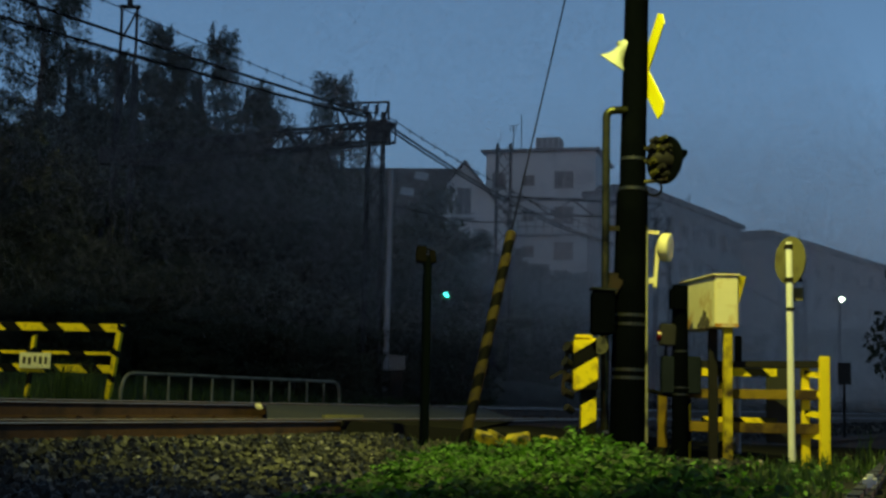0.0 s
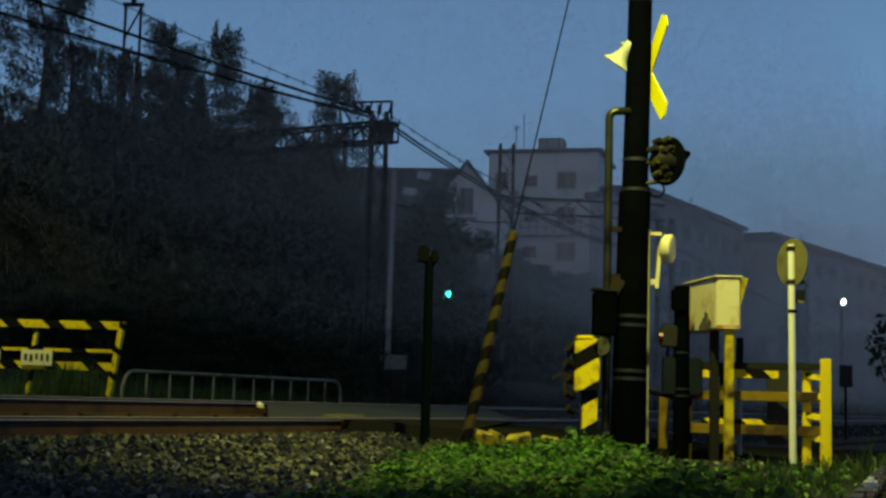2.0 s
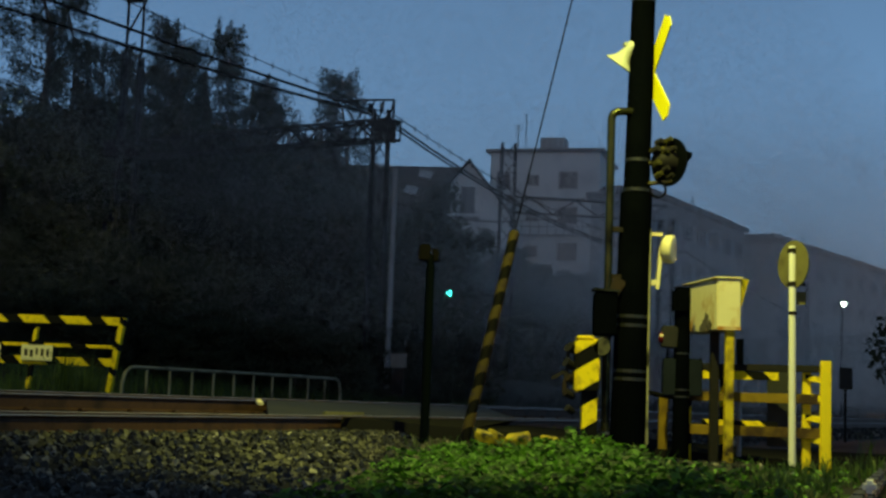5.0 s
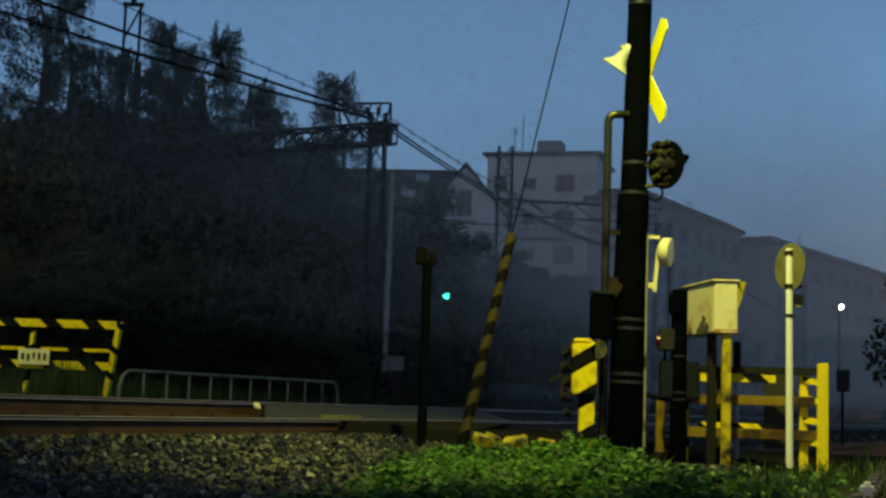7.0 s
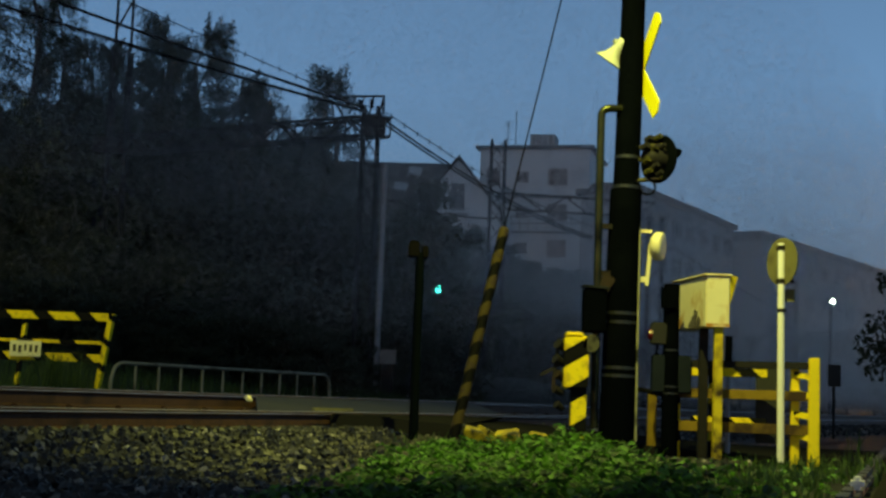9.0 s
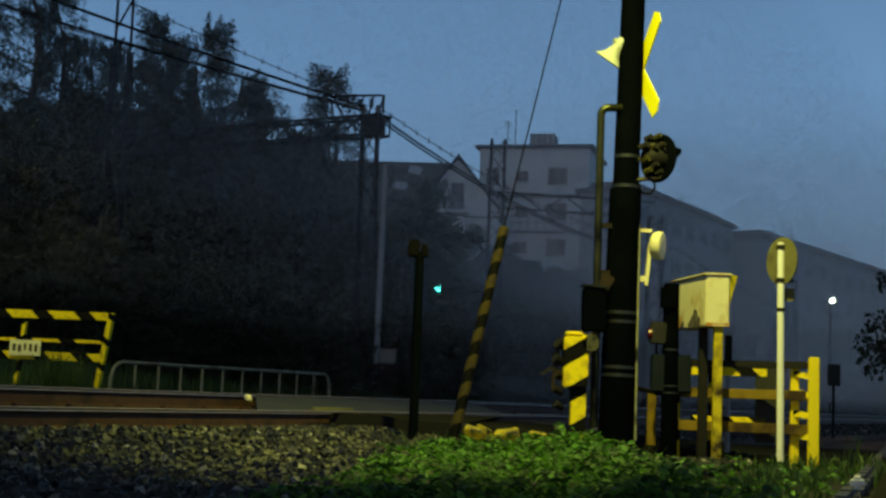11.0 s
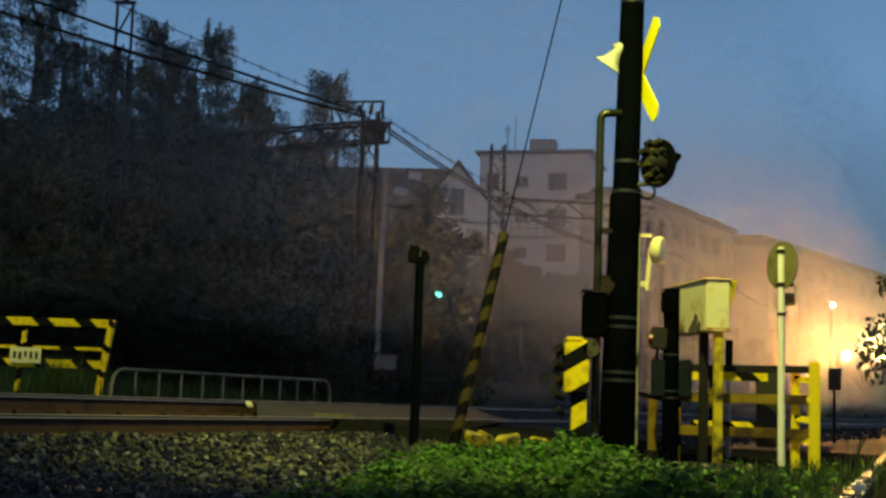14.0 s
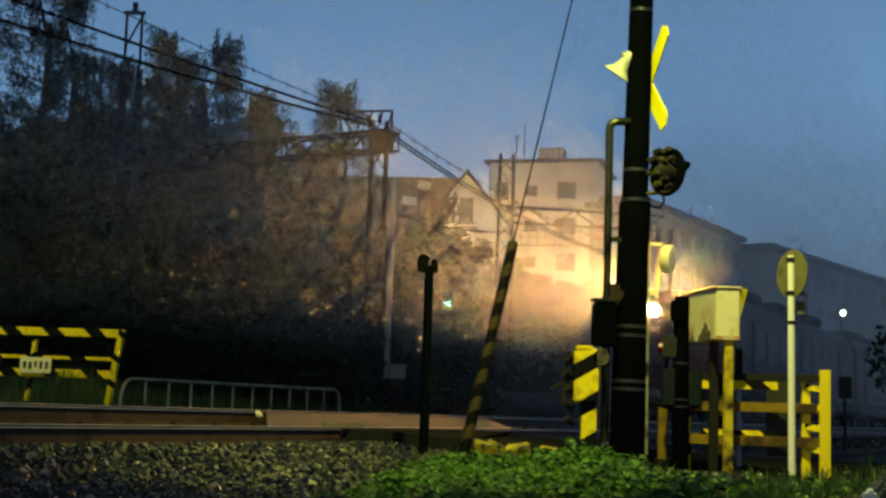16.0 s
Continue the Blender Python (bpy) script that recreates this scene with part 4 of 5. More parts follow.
def slope_railing():
    """A pipe handrail that climbs the bank beyond the line."""
    p, q = Vector((-4.1, 38.5, 1.25)), Vector((2.9, 46.5, 3.05))
    ob = thing("slope_railing", p, "thin pale pipe railing climbing the dark bank", "railing")
    d = q - p
    for dz in (0.0, -0.45):
        bm = B()
        shape_rod(bm, Vector((0, 0, dz)), d + Vector((0, 0, dz)), 0.022, 0.022, 8)
        part("top_pipe" if dz == 0 else "lower_pipe", bm, M_RAILPIPE, ob)
    for k in range(8):
        bm = B()
        c = d * (k / 7)
        shape_rod(bm, c + Vector((0, 0, -1.3)), c, 0.022, 0.022, 8)
        part("post", bm, M_RAILPIPE, ob)


slope_railing()


def rail_signal():
    ob = thing("rail_signal", (0.18, 45, ground_z(0.18, 45)), "slim rail signal showing green", "rail signal")
    z0 = 3.55 - ob.location.z
    bm = B()
    shape_rod(bm, (0.28, 0, 0), (0.28, 0, z0 + 0.35), 0.06, 0.05, 10)
    part("post", bm, M_LATTICE, ob)
    bm = B()
    shape_box(bm, (0, 0, z0 - 0.1), (0.36, 0.12, 0.9), bevel=0.05)
    part("backboard", bm, M_POLE, ob)
    bm = B()
    shape_rod(bm, (-0.03, -0.10, z0), (-0.03, -0.06, z0), 0.095, 0.095, 16)
    part("lamp", bm, M_GREEN, ob, "lit green lamp")


rail_signal()


def far_light():
    ob = thing("floodlight_post", (19.8, 70, -0.4), "distant lit white floodlight on a post", "floodlight")
    bm = B()
    shape_rod(bm, (0, 0.2, 0), (0, 0.2, 6.0), 0.09, 0.07, 12)
    part("post", bm, M_LATTICE, ob)
    bm = B()
    shape_box(bm, (0, 0, 6.05), (0.5, 0.3, 0.3), bevel=0.03)
    part("housing", bm, M_DARK, ob)
    bm = B()
    shape_rod(bm, (0, -0.20, 6.0), (0, -0.16, 6.0), 0.12, 0.12, 16)
    part("lens", bm, M_FARLAMP, ob, "lit greenish white lens")


far_light()


def roadside_box():
    ob = thing("trackside_cabinet", (-1.05, 34.0, 0.66), "small pale trackside cabinet", "cabinet")
    bm = B()
    shape_box(bm, (0, 0, 0.34), (0.38, 0.33, 0.30), bevel=0.02)
    part("body", bm, M_BOX, ob)
    bm = B()
    shape_box(bm, (0, 0, 0.51), (0.44, 0.38, 0.04), bevel=0.01)
    part("lid", bm, M_BOX, ob)
    bm = B()
    shape_box(bm, (0, 0, -0.15), (0.30, 0.28, 0.68), bevel=0.01)
    part("plinth", bm, M_DARK, ob, "dark stained plinth")


roadside_box()


# ---- buildings on the slope ----
def opening(ob, x, z, w, h, y, pane, frame_mat, turn=Matrix()):
    bm = B()
    f = 0.10
    for dx, dz, sx, sz in ((-w / 2, 0, f, h + f), (w / 2, 0, f, h + f), (0, -h / 2, w - f, f), (0, h / 2, w - f, f), (0, 0, f * 0.7, h - f)):
        shape_box(bm, (x + dx, y - 0.05, z + dz), (sx, 0.12, sz))
    win = part("window", bm, frame_mat, ob)
    bm = B()
    shape_box(bm, (x, y - 0.006, z), (w - f, 0.03, h - f))
    part("pane", bm, pane, win)


def gable_house():
    ob = thing("house", (0.9, 118, 11.0), "pale gabled house with a dark slate roof and skylights", "house", "", 0)
    d, he, ha = 10.0, 4.9, 9.3
    # gable end to the front on the right part, long roof to the left
    bm = B()
    x0, x1 = -2.8, 4.4
    xm = 0.8
    vs = [bm.verts.new(v) for v in ((x0, 0, -6), (x1, 0, -6), (x1, 0, he), (xm, 0, ha), (x0, 0, he))]
    vb = [bm.verts.new(v.co + Vector((0, d, 0))) for v in vs]
    bm.faces.new(vs)
    bm.faces.new(vb)
    for i in range(5):
        bm.faces.new((vs[i], vs[(i + 1) % 5], vb[(i + 1) % 5], vb[i]))
    part("gable_wall", bm, M_WALL, ob)
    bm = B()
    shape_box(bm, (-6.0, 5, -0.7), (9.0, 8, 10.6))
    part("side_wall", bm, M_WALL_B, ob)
    for sx in (-1, 1):
        bm = B()
        e = (x0 - 0.5 if sx < 0 else x1 + 0.5)
        p = [(e, -0.5, he - 0.6), (xm, -0.5, ha + 0.12), (xm, d, ha + 0.12), (e, d, he - 0.6)]
        va = [bm.verts.new(v) for v in p]
        vb = [bm.verts.new(Vector(v) + Vector((0, 0, 0.22))) for v in p]
        bm.faces.new(va)
        bm.faces.new(vb)
        for i in range(4):
            bm.faces.new((va[i], va[(i + 1) % 4], vb[(i + 1) % 4], vb[i]))
        part("roof", bm, M_ROOF, ob)
    bm = B()
    p = [(-11.0, 0.2, 4.3), (-2.0, 0.2, 4.3), (0.8, 5.0, 9.75), (-11.0, 5.0, 9.6)]
    va = [bm.verts.new(v) for v in p]
    vb = [bm.verts.new(Vector(v) + Vector((0, 0.1, -0.25))) for v in p]
    bm.faces.new(va)
    bm.faces.new(vb)
    for i in range(4):
        bm.faces.new((va[i], va[(i + 1) % 4], vb[(i + 1) % 4], vb[i]))
    main = part("roof", bm, M_ROOF, ob)
    for cx, t in ((-2.9, 0.80), (-4.1, 0.50)):
        bm = B()
        c = Vector((cx, 0.2 + 4.8 * t, 4.3 + 5.40 * t + 0.22))
        shape_box(bm, c, (1.15, 0.95, 0.10), pose(0, 0, 0, 48, 0, 0) @ pose(0, 0, 0, 0, 0, -14))
        part("skylight", bm, M_SKYLIGHT, main)
    opening(ob, 0.8, 6.1, 1.1, 2.2, 0, M_PANE, M_WALL_B)
    opening(ob, -1.0, 2.6, 1.0, 1.3, 0, M_PANE, M_WALL)
    opening(ob, 2.6, 2.6, 1.0, 1.3, 0, M_PANE, M_WALL)
    opening(ob, -4.2, 3.0, 1.0, 1.6, 1.0, M_LITPANE, M_WALL)
    bm = B()
    shape_box(bm, (0.8, -0.4, 4.6), (1.9, 0.8, 0.15))
    shape_box(bm, (0.8, -0.8, 5.0), (1.9, 0.06, 0.06))
    part("balcony", bm, M_WALL_B, ob)


gable_house()


def apartment():
    ob = thing("apartment_house", (8.3, 121, 11.0), "pale flat-roofed apartment building in evening mist", "apartment building", "", -14)
    W, D, H = 9.6, 9, 11.0
    bm = B()
    shape_box(bm, (0, D / 2, H / 2 - 3), (W, D, H + 6))
    part("wall", bm, M_WALL, ob)
    bm = B()
    shape_box(bm, (0, D / 2, H + 0.12), (W + 0.8, D + 0.8, 0.28), bevel=0.04)
    part("roof", bm, M_ROOFEDGE, ob)
    bm = B()
    shape_box(bm, (0.3, 3, H + 0.95), (2.2, 2.2, 1.4), bevel=0.05)
    tank = part("roof_tank", bm, M_WALL_B, ob)
    bm = B()
    for k in range(5):
        shape_box(bm, (-0.7 + 0.5 * k, 1.85, H + 0.95), (0.08, 0.08, 1.3))
    part("tank_rib", bm, M_WALL, tank)
    for fl in range(3):
        for x, w in ((-3.6, 1.1), (-1.0, 1.0), (2.1, 1.6)):
            opening(ob, x, H - 2.5 - 3.1 * fl, w, 1.45 if w > 1 else 0.9, 0, M_PANE, M_WALL_B)
    bm = B()
    for z in (H - 4.2, H - 7.3):
        shape_box(bm, (0, -0.25, z), (W, 0.5, 0.12))
    part("ledge", bm, M_WALL_B, ob)
    bm = B()
    for k in range(9):
        shape_box(bm, (-1.8 + 0.75 * k, -0.5, H - 6.6), (0.05, 0.05, 1.2))
    for z in (H - 6.0, H - 6.6):
        shape_box(bm, (1.2, -0.5, z), (6.2, 0.05, 0.06))
    part("balcony_rail", bm, M_ROOFEDGE, ob)
    for x, h in ((-1.9, 3.6), (-2.6, 2.6)):
        bm = B()
        shape_rod(bm, (x, 1, H), (x, 1, H + h), 0.035)
        if h < 3:
            for k in range(4):
                shape_bar(bm, (x - 0.35, 1, H + h - 0.15 * k), (x + 0.35, 1, H + h - 0.15 * k), 0.03)
        part("antenna", bm, M_LATTICE, ob)


M_ROOFEDGE = mat("roof_edge", (0.14, 0.14, 0.15), 0.8, 0, 0.15, 3, 0.1)
apartment()


def long_block(p, q, height, base, label, storeys, n):
    p, q = Vector(p), Vector(q)
    ob = thing("terrace_block", (p.x, p.y, base), label, "apartment building", "long blocks along the line", math.degrees(math.atan2(q.y - p.y, q.x - p.x)))
    L = (q - p).length
    bm = B()
    shape_box(bm, (L / 2, 2.25, height / 2 - 1), (L, 4.5, height + 2))
    part("wall", bm, M_WALL_B, ob)
    bm = B()
    shape_box(bm, (L / 2, 2.25, height + 0.15), (L + 0.6, 5.2, 0.4), bevel=0.06)
    shape_box(bm, (L / 2, 2.4, height + 0.6), (L - 1, 3.6, 0.6), bevel=0.2)
    part("roof", bm, M_ROOF, ob)
    for s in range(storeys):
        for i in range(n):
            opening(ob, (i + 0.5) * L / n, height - 1.7 - s * 3.0, 1.7, 1.3, 0, M_PANE, M_ROOFEDGE)
    for k in (0.35, 0.8):
        bm = B()
        shape_rod(bm, (L * k, 3, height), (L * k, 3, height + 2.4), 0.04)
        shape_bar(bm, (L * k - 0.5, 3, height + 2.1), (L * k + 0.5, 3, height + 2.1), 0.04)
        part("antenna", bm, M_LATTICE, ob)


long_block((14.3, 99), (25.0, 118), 13.4, 1.8, "long grey apartment block fading into mist", 4, 7)
long_block((28.2, 118.5), (50.2, 151.2), 13.5, 1.0, "long grey block further along the line", 4, 10)


def embankment_wall():
    ob = thing("retaining_wall", (14.0, 72, -0.5), "low dark retaining wall beside the line", "wall", "", math.degrees(math.atan2(0.9015, 0.4327)))
    tagged(ob, kind="structure")
    bm = B()
    shape_box(bm, (40, 0, 1.4), (90, 0.4, 2.8), bevel=0.03)
    part("wall_body", bm, M_BANK, ob)
    for k in range(30):
        bm = B()
        shape_box(bm, (-4 + 3 * k, -0.27, 1.4), (0.25, 0.15, 2.8))
        part("pilaster", bm, M_BANK, ob)


embankment_wall()


# ---- trees and scrub ----
def leaf_cloud(rng, centres, count, size, droop=0.0):
    verts, faces = [], []
    for _ in range(count):
        c, r = rng.choice(centres)
        while True:
            v = Vector((rng.uniform(-1, 1), rng.uniform(-1, 1), rng.uniform(-1, 1)))
            if v.length < 1:
                break
        v.x, v.y, v.z = v.x * r, v.y * r, v.z * r * (0.8 + droop)
        p = c + v
        s = size * rng.uniform(0.6, 1.5)
        q = Euler((rng.uniform(-1, 1) * 1.2, rng.uniform(-1, 1) * 1.2 + droop, rng.uniform(0, 6.3))).to_matrix()
        k = len(verts)
        for w in ((-0.5, 0, 0), (0, -0.32, 0.05), (0.6, 0, 0), (0, 0.32, 0.05)):
            verts.append((p + q @ (Vector(w) * s))[:])
        faces.append((k, k + 1, k + 2, k + 3))
    return verts, faces


def limb_leaves(rng, limbs, count, size, droop):
    verts, faces = [], []
    shares = list(itertools.accumulate((q - p).length + 0.12 for p, q, r in limbs))
    for p, q, r in rng.choices(limbs, cum_weights=shares, k=count):
        f = rng.random() ** 0.7
        w = r * (0.55 + 0.5 * math.sin(3.0 * f))
        if droop > 0.6:
            # leaves hang on a few drooping sprays along each limb
            f = (round(f * 6) + 0.3 * math.sin(37 * p.z + 11 * q.x)) / 6
            w *= 0.33
        c = p.lerp(q, 0.15 + 0.9 * f)
        c = c + Vector((rng.gauss(0, w), rng.gauss(0, w), rng.gauss(0, w * 0.7) - droop * abs(rng.gauss(0, 0.55 if droop > 0.6 else 0.42)) * (0.4 + f)))
        s = size * rng.uniform(0.6, 1.5)
        turn = Euler((rng.uniform(-1.2, 1.2), rng.uniform(0.2, 1.6) if droop > 0.4 else rng.uniform(-1, 1), rng.uniform(0, 6.3))).to_matrix()
        k = len(verts)
        for v in ((-0.6, 0, 0), (0, -0.27, 0.05), (0.7, 0, 0), (0, 0.27, 0.05)):
            verts.append((c + turn @ (Vector(v) * s))[:])
        faces.append((k, k + 1, k + 2, k + 3))
    return verts, faces


def make_tree(seed, height, spread, leaves, size, slim=0.0, label="", bottom=0.2, droop=0.5):
    rng = random.Random(seed)
    ob = new("tree")
    tagged(ob, label, "tree", "trees on the slope")
    bm = B()
    pts = [Vector((0.0045 * height * rng.uniform(-1, 1) * k, 0.012 * height * rng.uniform(-1, 1) * k, height * 0.94 * k / 7)) for k in range(8)]
    for k in range(7):
        shape_rod(bm, pts[k], pts[k + 1], height * 0.017 * (1 - k / 7.6), height * 0.017 * (1 - (k + 1) / 7.6), 7, False)
    limbs = []
    total = int(height * (4.5 if droop > 0.6 else 6))
    for k in range(total):
        t = bottom + (1 - bottom) * (k + rng.random()) / total
        i = min(6, int(t * 7))
        p = pts[i].lerp(pts[i + 1], t * 7 - i)
        reach = spread * (1.0 - slim * t) * (0.24 + 0.76 * math.sin(math.pi * min(1, 0.20 + 0.70 * t))) * rng.uniform(0.5, 1.15)
        a = rng.uniform(0, 6.283)
        q = p + Vector((math.cos(a) * reach, math.sin(a) * reach, reach * rng.uniform(-0.1, 0.45)))
        shape_rod(bm, p, q, 0.05 * (1.2 - t), 0.012, 5, False)
        limbs.append((p, q, rng.uniform(0.14, 0.40) * (0.7 + 0.08 * spread)))
    for k in range(7):
        a = k * 0.9
        limbs.append((pts[6].lerp(pts[7], 0.4 + 0.08 * k), pts[7] + Vector((0.55 * math.cos(a), 0.55 * math.sin(a), 0.15 - 0.09 * k)), 0.2))
    part("trunk", bm, M_BARK, ob)
    v, f = limb_leaves(rng, limbs, leaves, size, droop)
    raw("crown", v, f, M_CROWN, ob)
    return ob


def woods():
    kinds = [make_tree(11, 11.0, 3.4, 27000, 0.078, 0.3, "tall dark feathery tree against the dusk sky", 0.15, 0.7),
             make_tree(12, 12.0, 2.8, 27000, 0.075, 0.35, "slim dark drooping tree against the dusk sky", 0.12, 0.9),
             make_tree(13, 9.0, 3.0, 12000, 0.14, 0.3, "broad dark leafy tree on the slope", 0.1, 0.3),
             make_tree(14, 5.0, 2.6, 8000, 0.16, 0.1, "dense dark bush at the foot of the slope", 0.03, 0.2)]
    rng = random.Random(5)
    first = set()

    def plant(k, x, y, top, turn=None):
        h = (11.0, 12.0, 9.0, 5.0)[k]
        z = ground_z(x, y) - 0.15
        s = (top - z) / h
        ob = kinds[k]
        if k in first:
            ob = copy_thing(kinds[k], Matrix())
        first.add(k)
        ob.location, ob.scale = (x, y, z), (s * rng.uniform(0.85, 1.1), s * rng.uniform(0.85, 1.1), s)
        ob.rotation_euler = (0, 0, rng.uniform(0, 6.28) if turn is None else turn)

    # tall line: place and the height of the top
    for k, x, y, top in ((0, -16.9, 48, 15.0), (1, -13.6, 46, 16.0), (1, -13.2, 48, 15.4), (1, -11.7, 47, 12.5), (0, -11.4, 48, 12.6), (2, -13.2, 43, 8.6), (1, -10.4, 46, 11.6),
                         (1, -9.1, 47, 13.5), (1, -9.4, 49, 13.2), (0, -9.9, 48, 11.6), (2, -10.8, 43, 9.4), (1, -8.4, 47, 13.2), (1, -8.6, 49, 12.6), (0, -7.3, 49, 11.2), (2, -8.6, 44, 9.5),
                         (1, -6.7, 46, 10.8), (1, -5.8, 47, 11.2), (0, -6.3, 48, 10.6), (2, -5.9, 45, 8.4), (0, -4.7, 50, 9.6), (1, -3.7, 50, 12.7), (2, -3.9, 47, 8.3),
                         (2, -12.6, 41, 8.2), (2, -6.9, 42, 8.2), (0, -5.2, 49, 9.8), (1, -4.2, 49, 10.2)):
        plant(k, x, y, top)
    for i in range(26):
        x = -15.5 + 15.2 * (i + rng.random()) / 26
        y = 40.5 + 0.12 * (x + 15) + rng.uniform(-0.8, 2.0)
        plant(3, x, y, ground_z(x, y) + rng.uniform(3.2, 6.3))
    for i in range(46):
        x = -8.6 + 8.4 * (i + rng.random()) / 46
        y = 36.5 + 1.15 * x + rng.uniform(-1.5, 2.5)
        plant(3, x, max(y, 25.5), ground_z(x, y) + rng.uniform(0.7, 1.7))
    for i in range(40):
        x = -12.0 + 12.6 * (i + rng.random()) / 40
        y = 36.0 + 0.25 * (-x) + rng.uniform(-1.0, 2.4)
        plant(3, x, y, ground_z(x, y) + rng.uniform(1.4, 3.0))
    for i in range(16):
        x = -13.5 + 13.5 * (i + rng.random()) / 16
        plant(2, x, 45 + rng.uniform(0, 3), ground_z(x, 45) + rng.uniform(5, 7))
    # scrub between the line and the houses
    for i in range(24):
        f = (i + rng.random()) / 24
        x, y = -2.5 + 19.5 * f, 55 + 22 * f + rng.uniform(-2, 6)
        plant(3, x, y, ground_z(x, y) + rng.uniform(2.0, 3.8))
    for i in range(16):
        f = (i + rng.random()) / 16
        x, y = -1.5 + 14.5 * f, 84 + rng.uniform(-6, 8)
        plant(2, x, y, ground_z(x, y) + rng.uniform(2.5, 4.5))
    for i in range(34):
        f = (i + rng.random()) / 34
        x, y = -2.8 + 14 * f, 62 + 18 * f + rng.uniform(0, 6)
        plant(2 if i % 3 else 0, x, y, max(ground_z(x, y) + 2.0, y * (0.118 - 0.20 * max(0.0, x / y)) * rng.uniform(0.80, 1.04)))
    for i in range(18):
        f = (i + rng.random()) / 18
        x, y = 16 + 28 * f, 82 + 32 * f + rng.uniform(-1, 2)
        plant(2, x, y, 4.6 + rng.uniform(0, 2.0))


woods()


def overhanging_branch():
    ob = thing("roadside_tree", (8.3, 23.0, -0.5), "roadside tree with a dark leafy branch over the lane", "tree")
    rng = random.Random(8)
    bm = B()
    shape_rod(bm, (0, 0, 0), (-0.05, 0, 2.4), 0.10, 0.07, 9)
    shape_rod(bm, (-0.05, 0, 2.4), (0.2, 0, 4.0), 0.07, 0.03, 7)
    centres = []
    for k in range(16):
        z = 1.1 + 2.6 * rng.random()
        r = rng.uniform(0.5, 1.25) * (1.0 if z < 2.9 else 0.6)
        a = rng.uniform(0, 6.28) if k > 6 else math.pi + rng.uniform(-0.5, 0.5)
        q = Vector((math.cos(a) * r, math.sin(a) * r, z + rng.uniform(-0.3, 0.25)))
        shape_rod(bm, (0, 0, z), q, 0.022, 0.006, 5)
        for f in (0.4, 0.7, 1.0):
            centres.append((Vector((0, 0, z)).lerp(q, f), 0.22))
    part("trunk", bm, M_BARK, ob)
    v, f = leaf_cloud(rng, centres, 2600, 0.10, 0.3)
    raw("crown", v, f, M_CROWN, ob)


overhanging_branch()


# ---- weeds in front ----
def mound_z(x, y):
    return ground_z(x, y) + 0.05 * math.exp(-((x - 1.1) ** 2) / 2.2 - ((y - 10.9) ** 2) / 1.8)


def weeds():
    rng = random.Random(21)
    verts, faces = [], []
    n = 0
    while n < 34000:
        x, y = rng.uniform(-1.3, 4.3), rng.uniform(5.6, 12.6)
        d = Vector((x, y, 0)) - A0
        s = d.dot(N)
        if s > -0.85 or x < -0.63 + (y - 6.8) * 0.075 + 0.30 * noise.noise((x * 2.5, y * 1.8, 0)) or (y > 11.75 and 0.2 < x < 1.05) or y > 12.3 + 0.3 * noise.noise((x * 2, 0, 1)) or x > 2.36 + (y - 8) * 0.343:
            continue
        clump = max(0.02, 0.5 + 1.2 * noise.noise((x * 2.6, y * 2.6, 5)) + 0.9 * noise.noise((x * 7, y * 7, 2)))
        tall = (0.06 + 0.16 * clump) * (1.0 + 0.2 * math.exp(-((x - 1.2) ** 2) / 1.2 - ((y - 11) ** 2) / 2.0)) * (0.45 if x > 1.4 else 1.0)
        tall *= 0.52 + 0.30 * smooth_step(0.3, 1.1, x)
        tall *= 0.45 + 0.55 * min(1.0, max(0.0, (x + 0.7 - (y - 6.8) * 0.075) / 0.7))
        n += 1
        if x > 1.3 and rng.random() < min(0.975, (x - 1.2) * 2.6):
            continue
        h = tall * rng.uniform(0.25, 1.0)
        z = mound_z(x, y) + h
        r = rng.uniform(0.010, 0.036)
        q = Euler((rng.uniform(-0.7, 0.7), rng.uniform(-0.7, 0.7), rng.uniform(0, 6.28))).to_matrix()
        c = Vector((x, y, z))
        k = len(verts)
        for w in ((-1, 0, 0), (-0.2, -0.62, 0.18), (0.7, -0.4, 0.1), (1.25, 0, -0.1), (0.7, 0.4, 0.1), (-0.2, 0.62, 0.18)):
            verts.append((c + q @ (Vector(w) * r))[:])
        faces += [(k, k + 1, k + 2, k + 3), (k, k + 3, k + 4, k + 5)]
        if n % 5 == 0:
            k = len(verts)
            g = mound_z(x, y) - 0.02
            verts += [(x - 0.003, y, g), (x + 0.003, y, g), (x + rng.uniform(-0.02, 0.02), y, z)]
            faces.append((k, k + 1, k + 2))
    tagged(raw("weeds", verts, faces, M_LEAF), "thick green low weeds lit by the street lamp", "weeds", kind="stuff")


weeds()


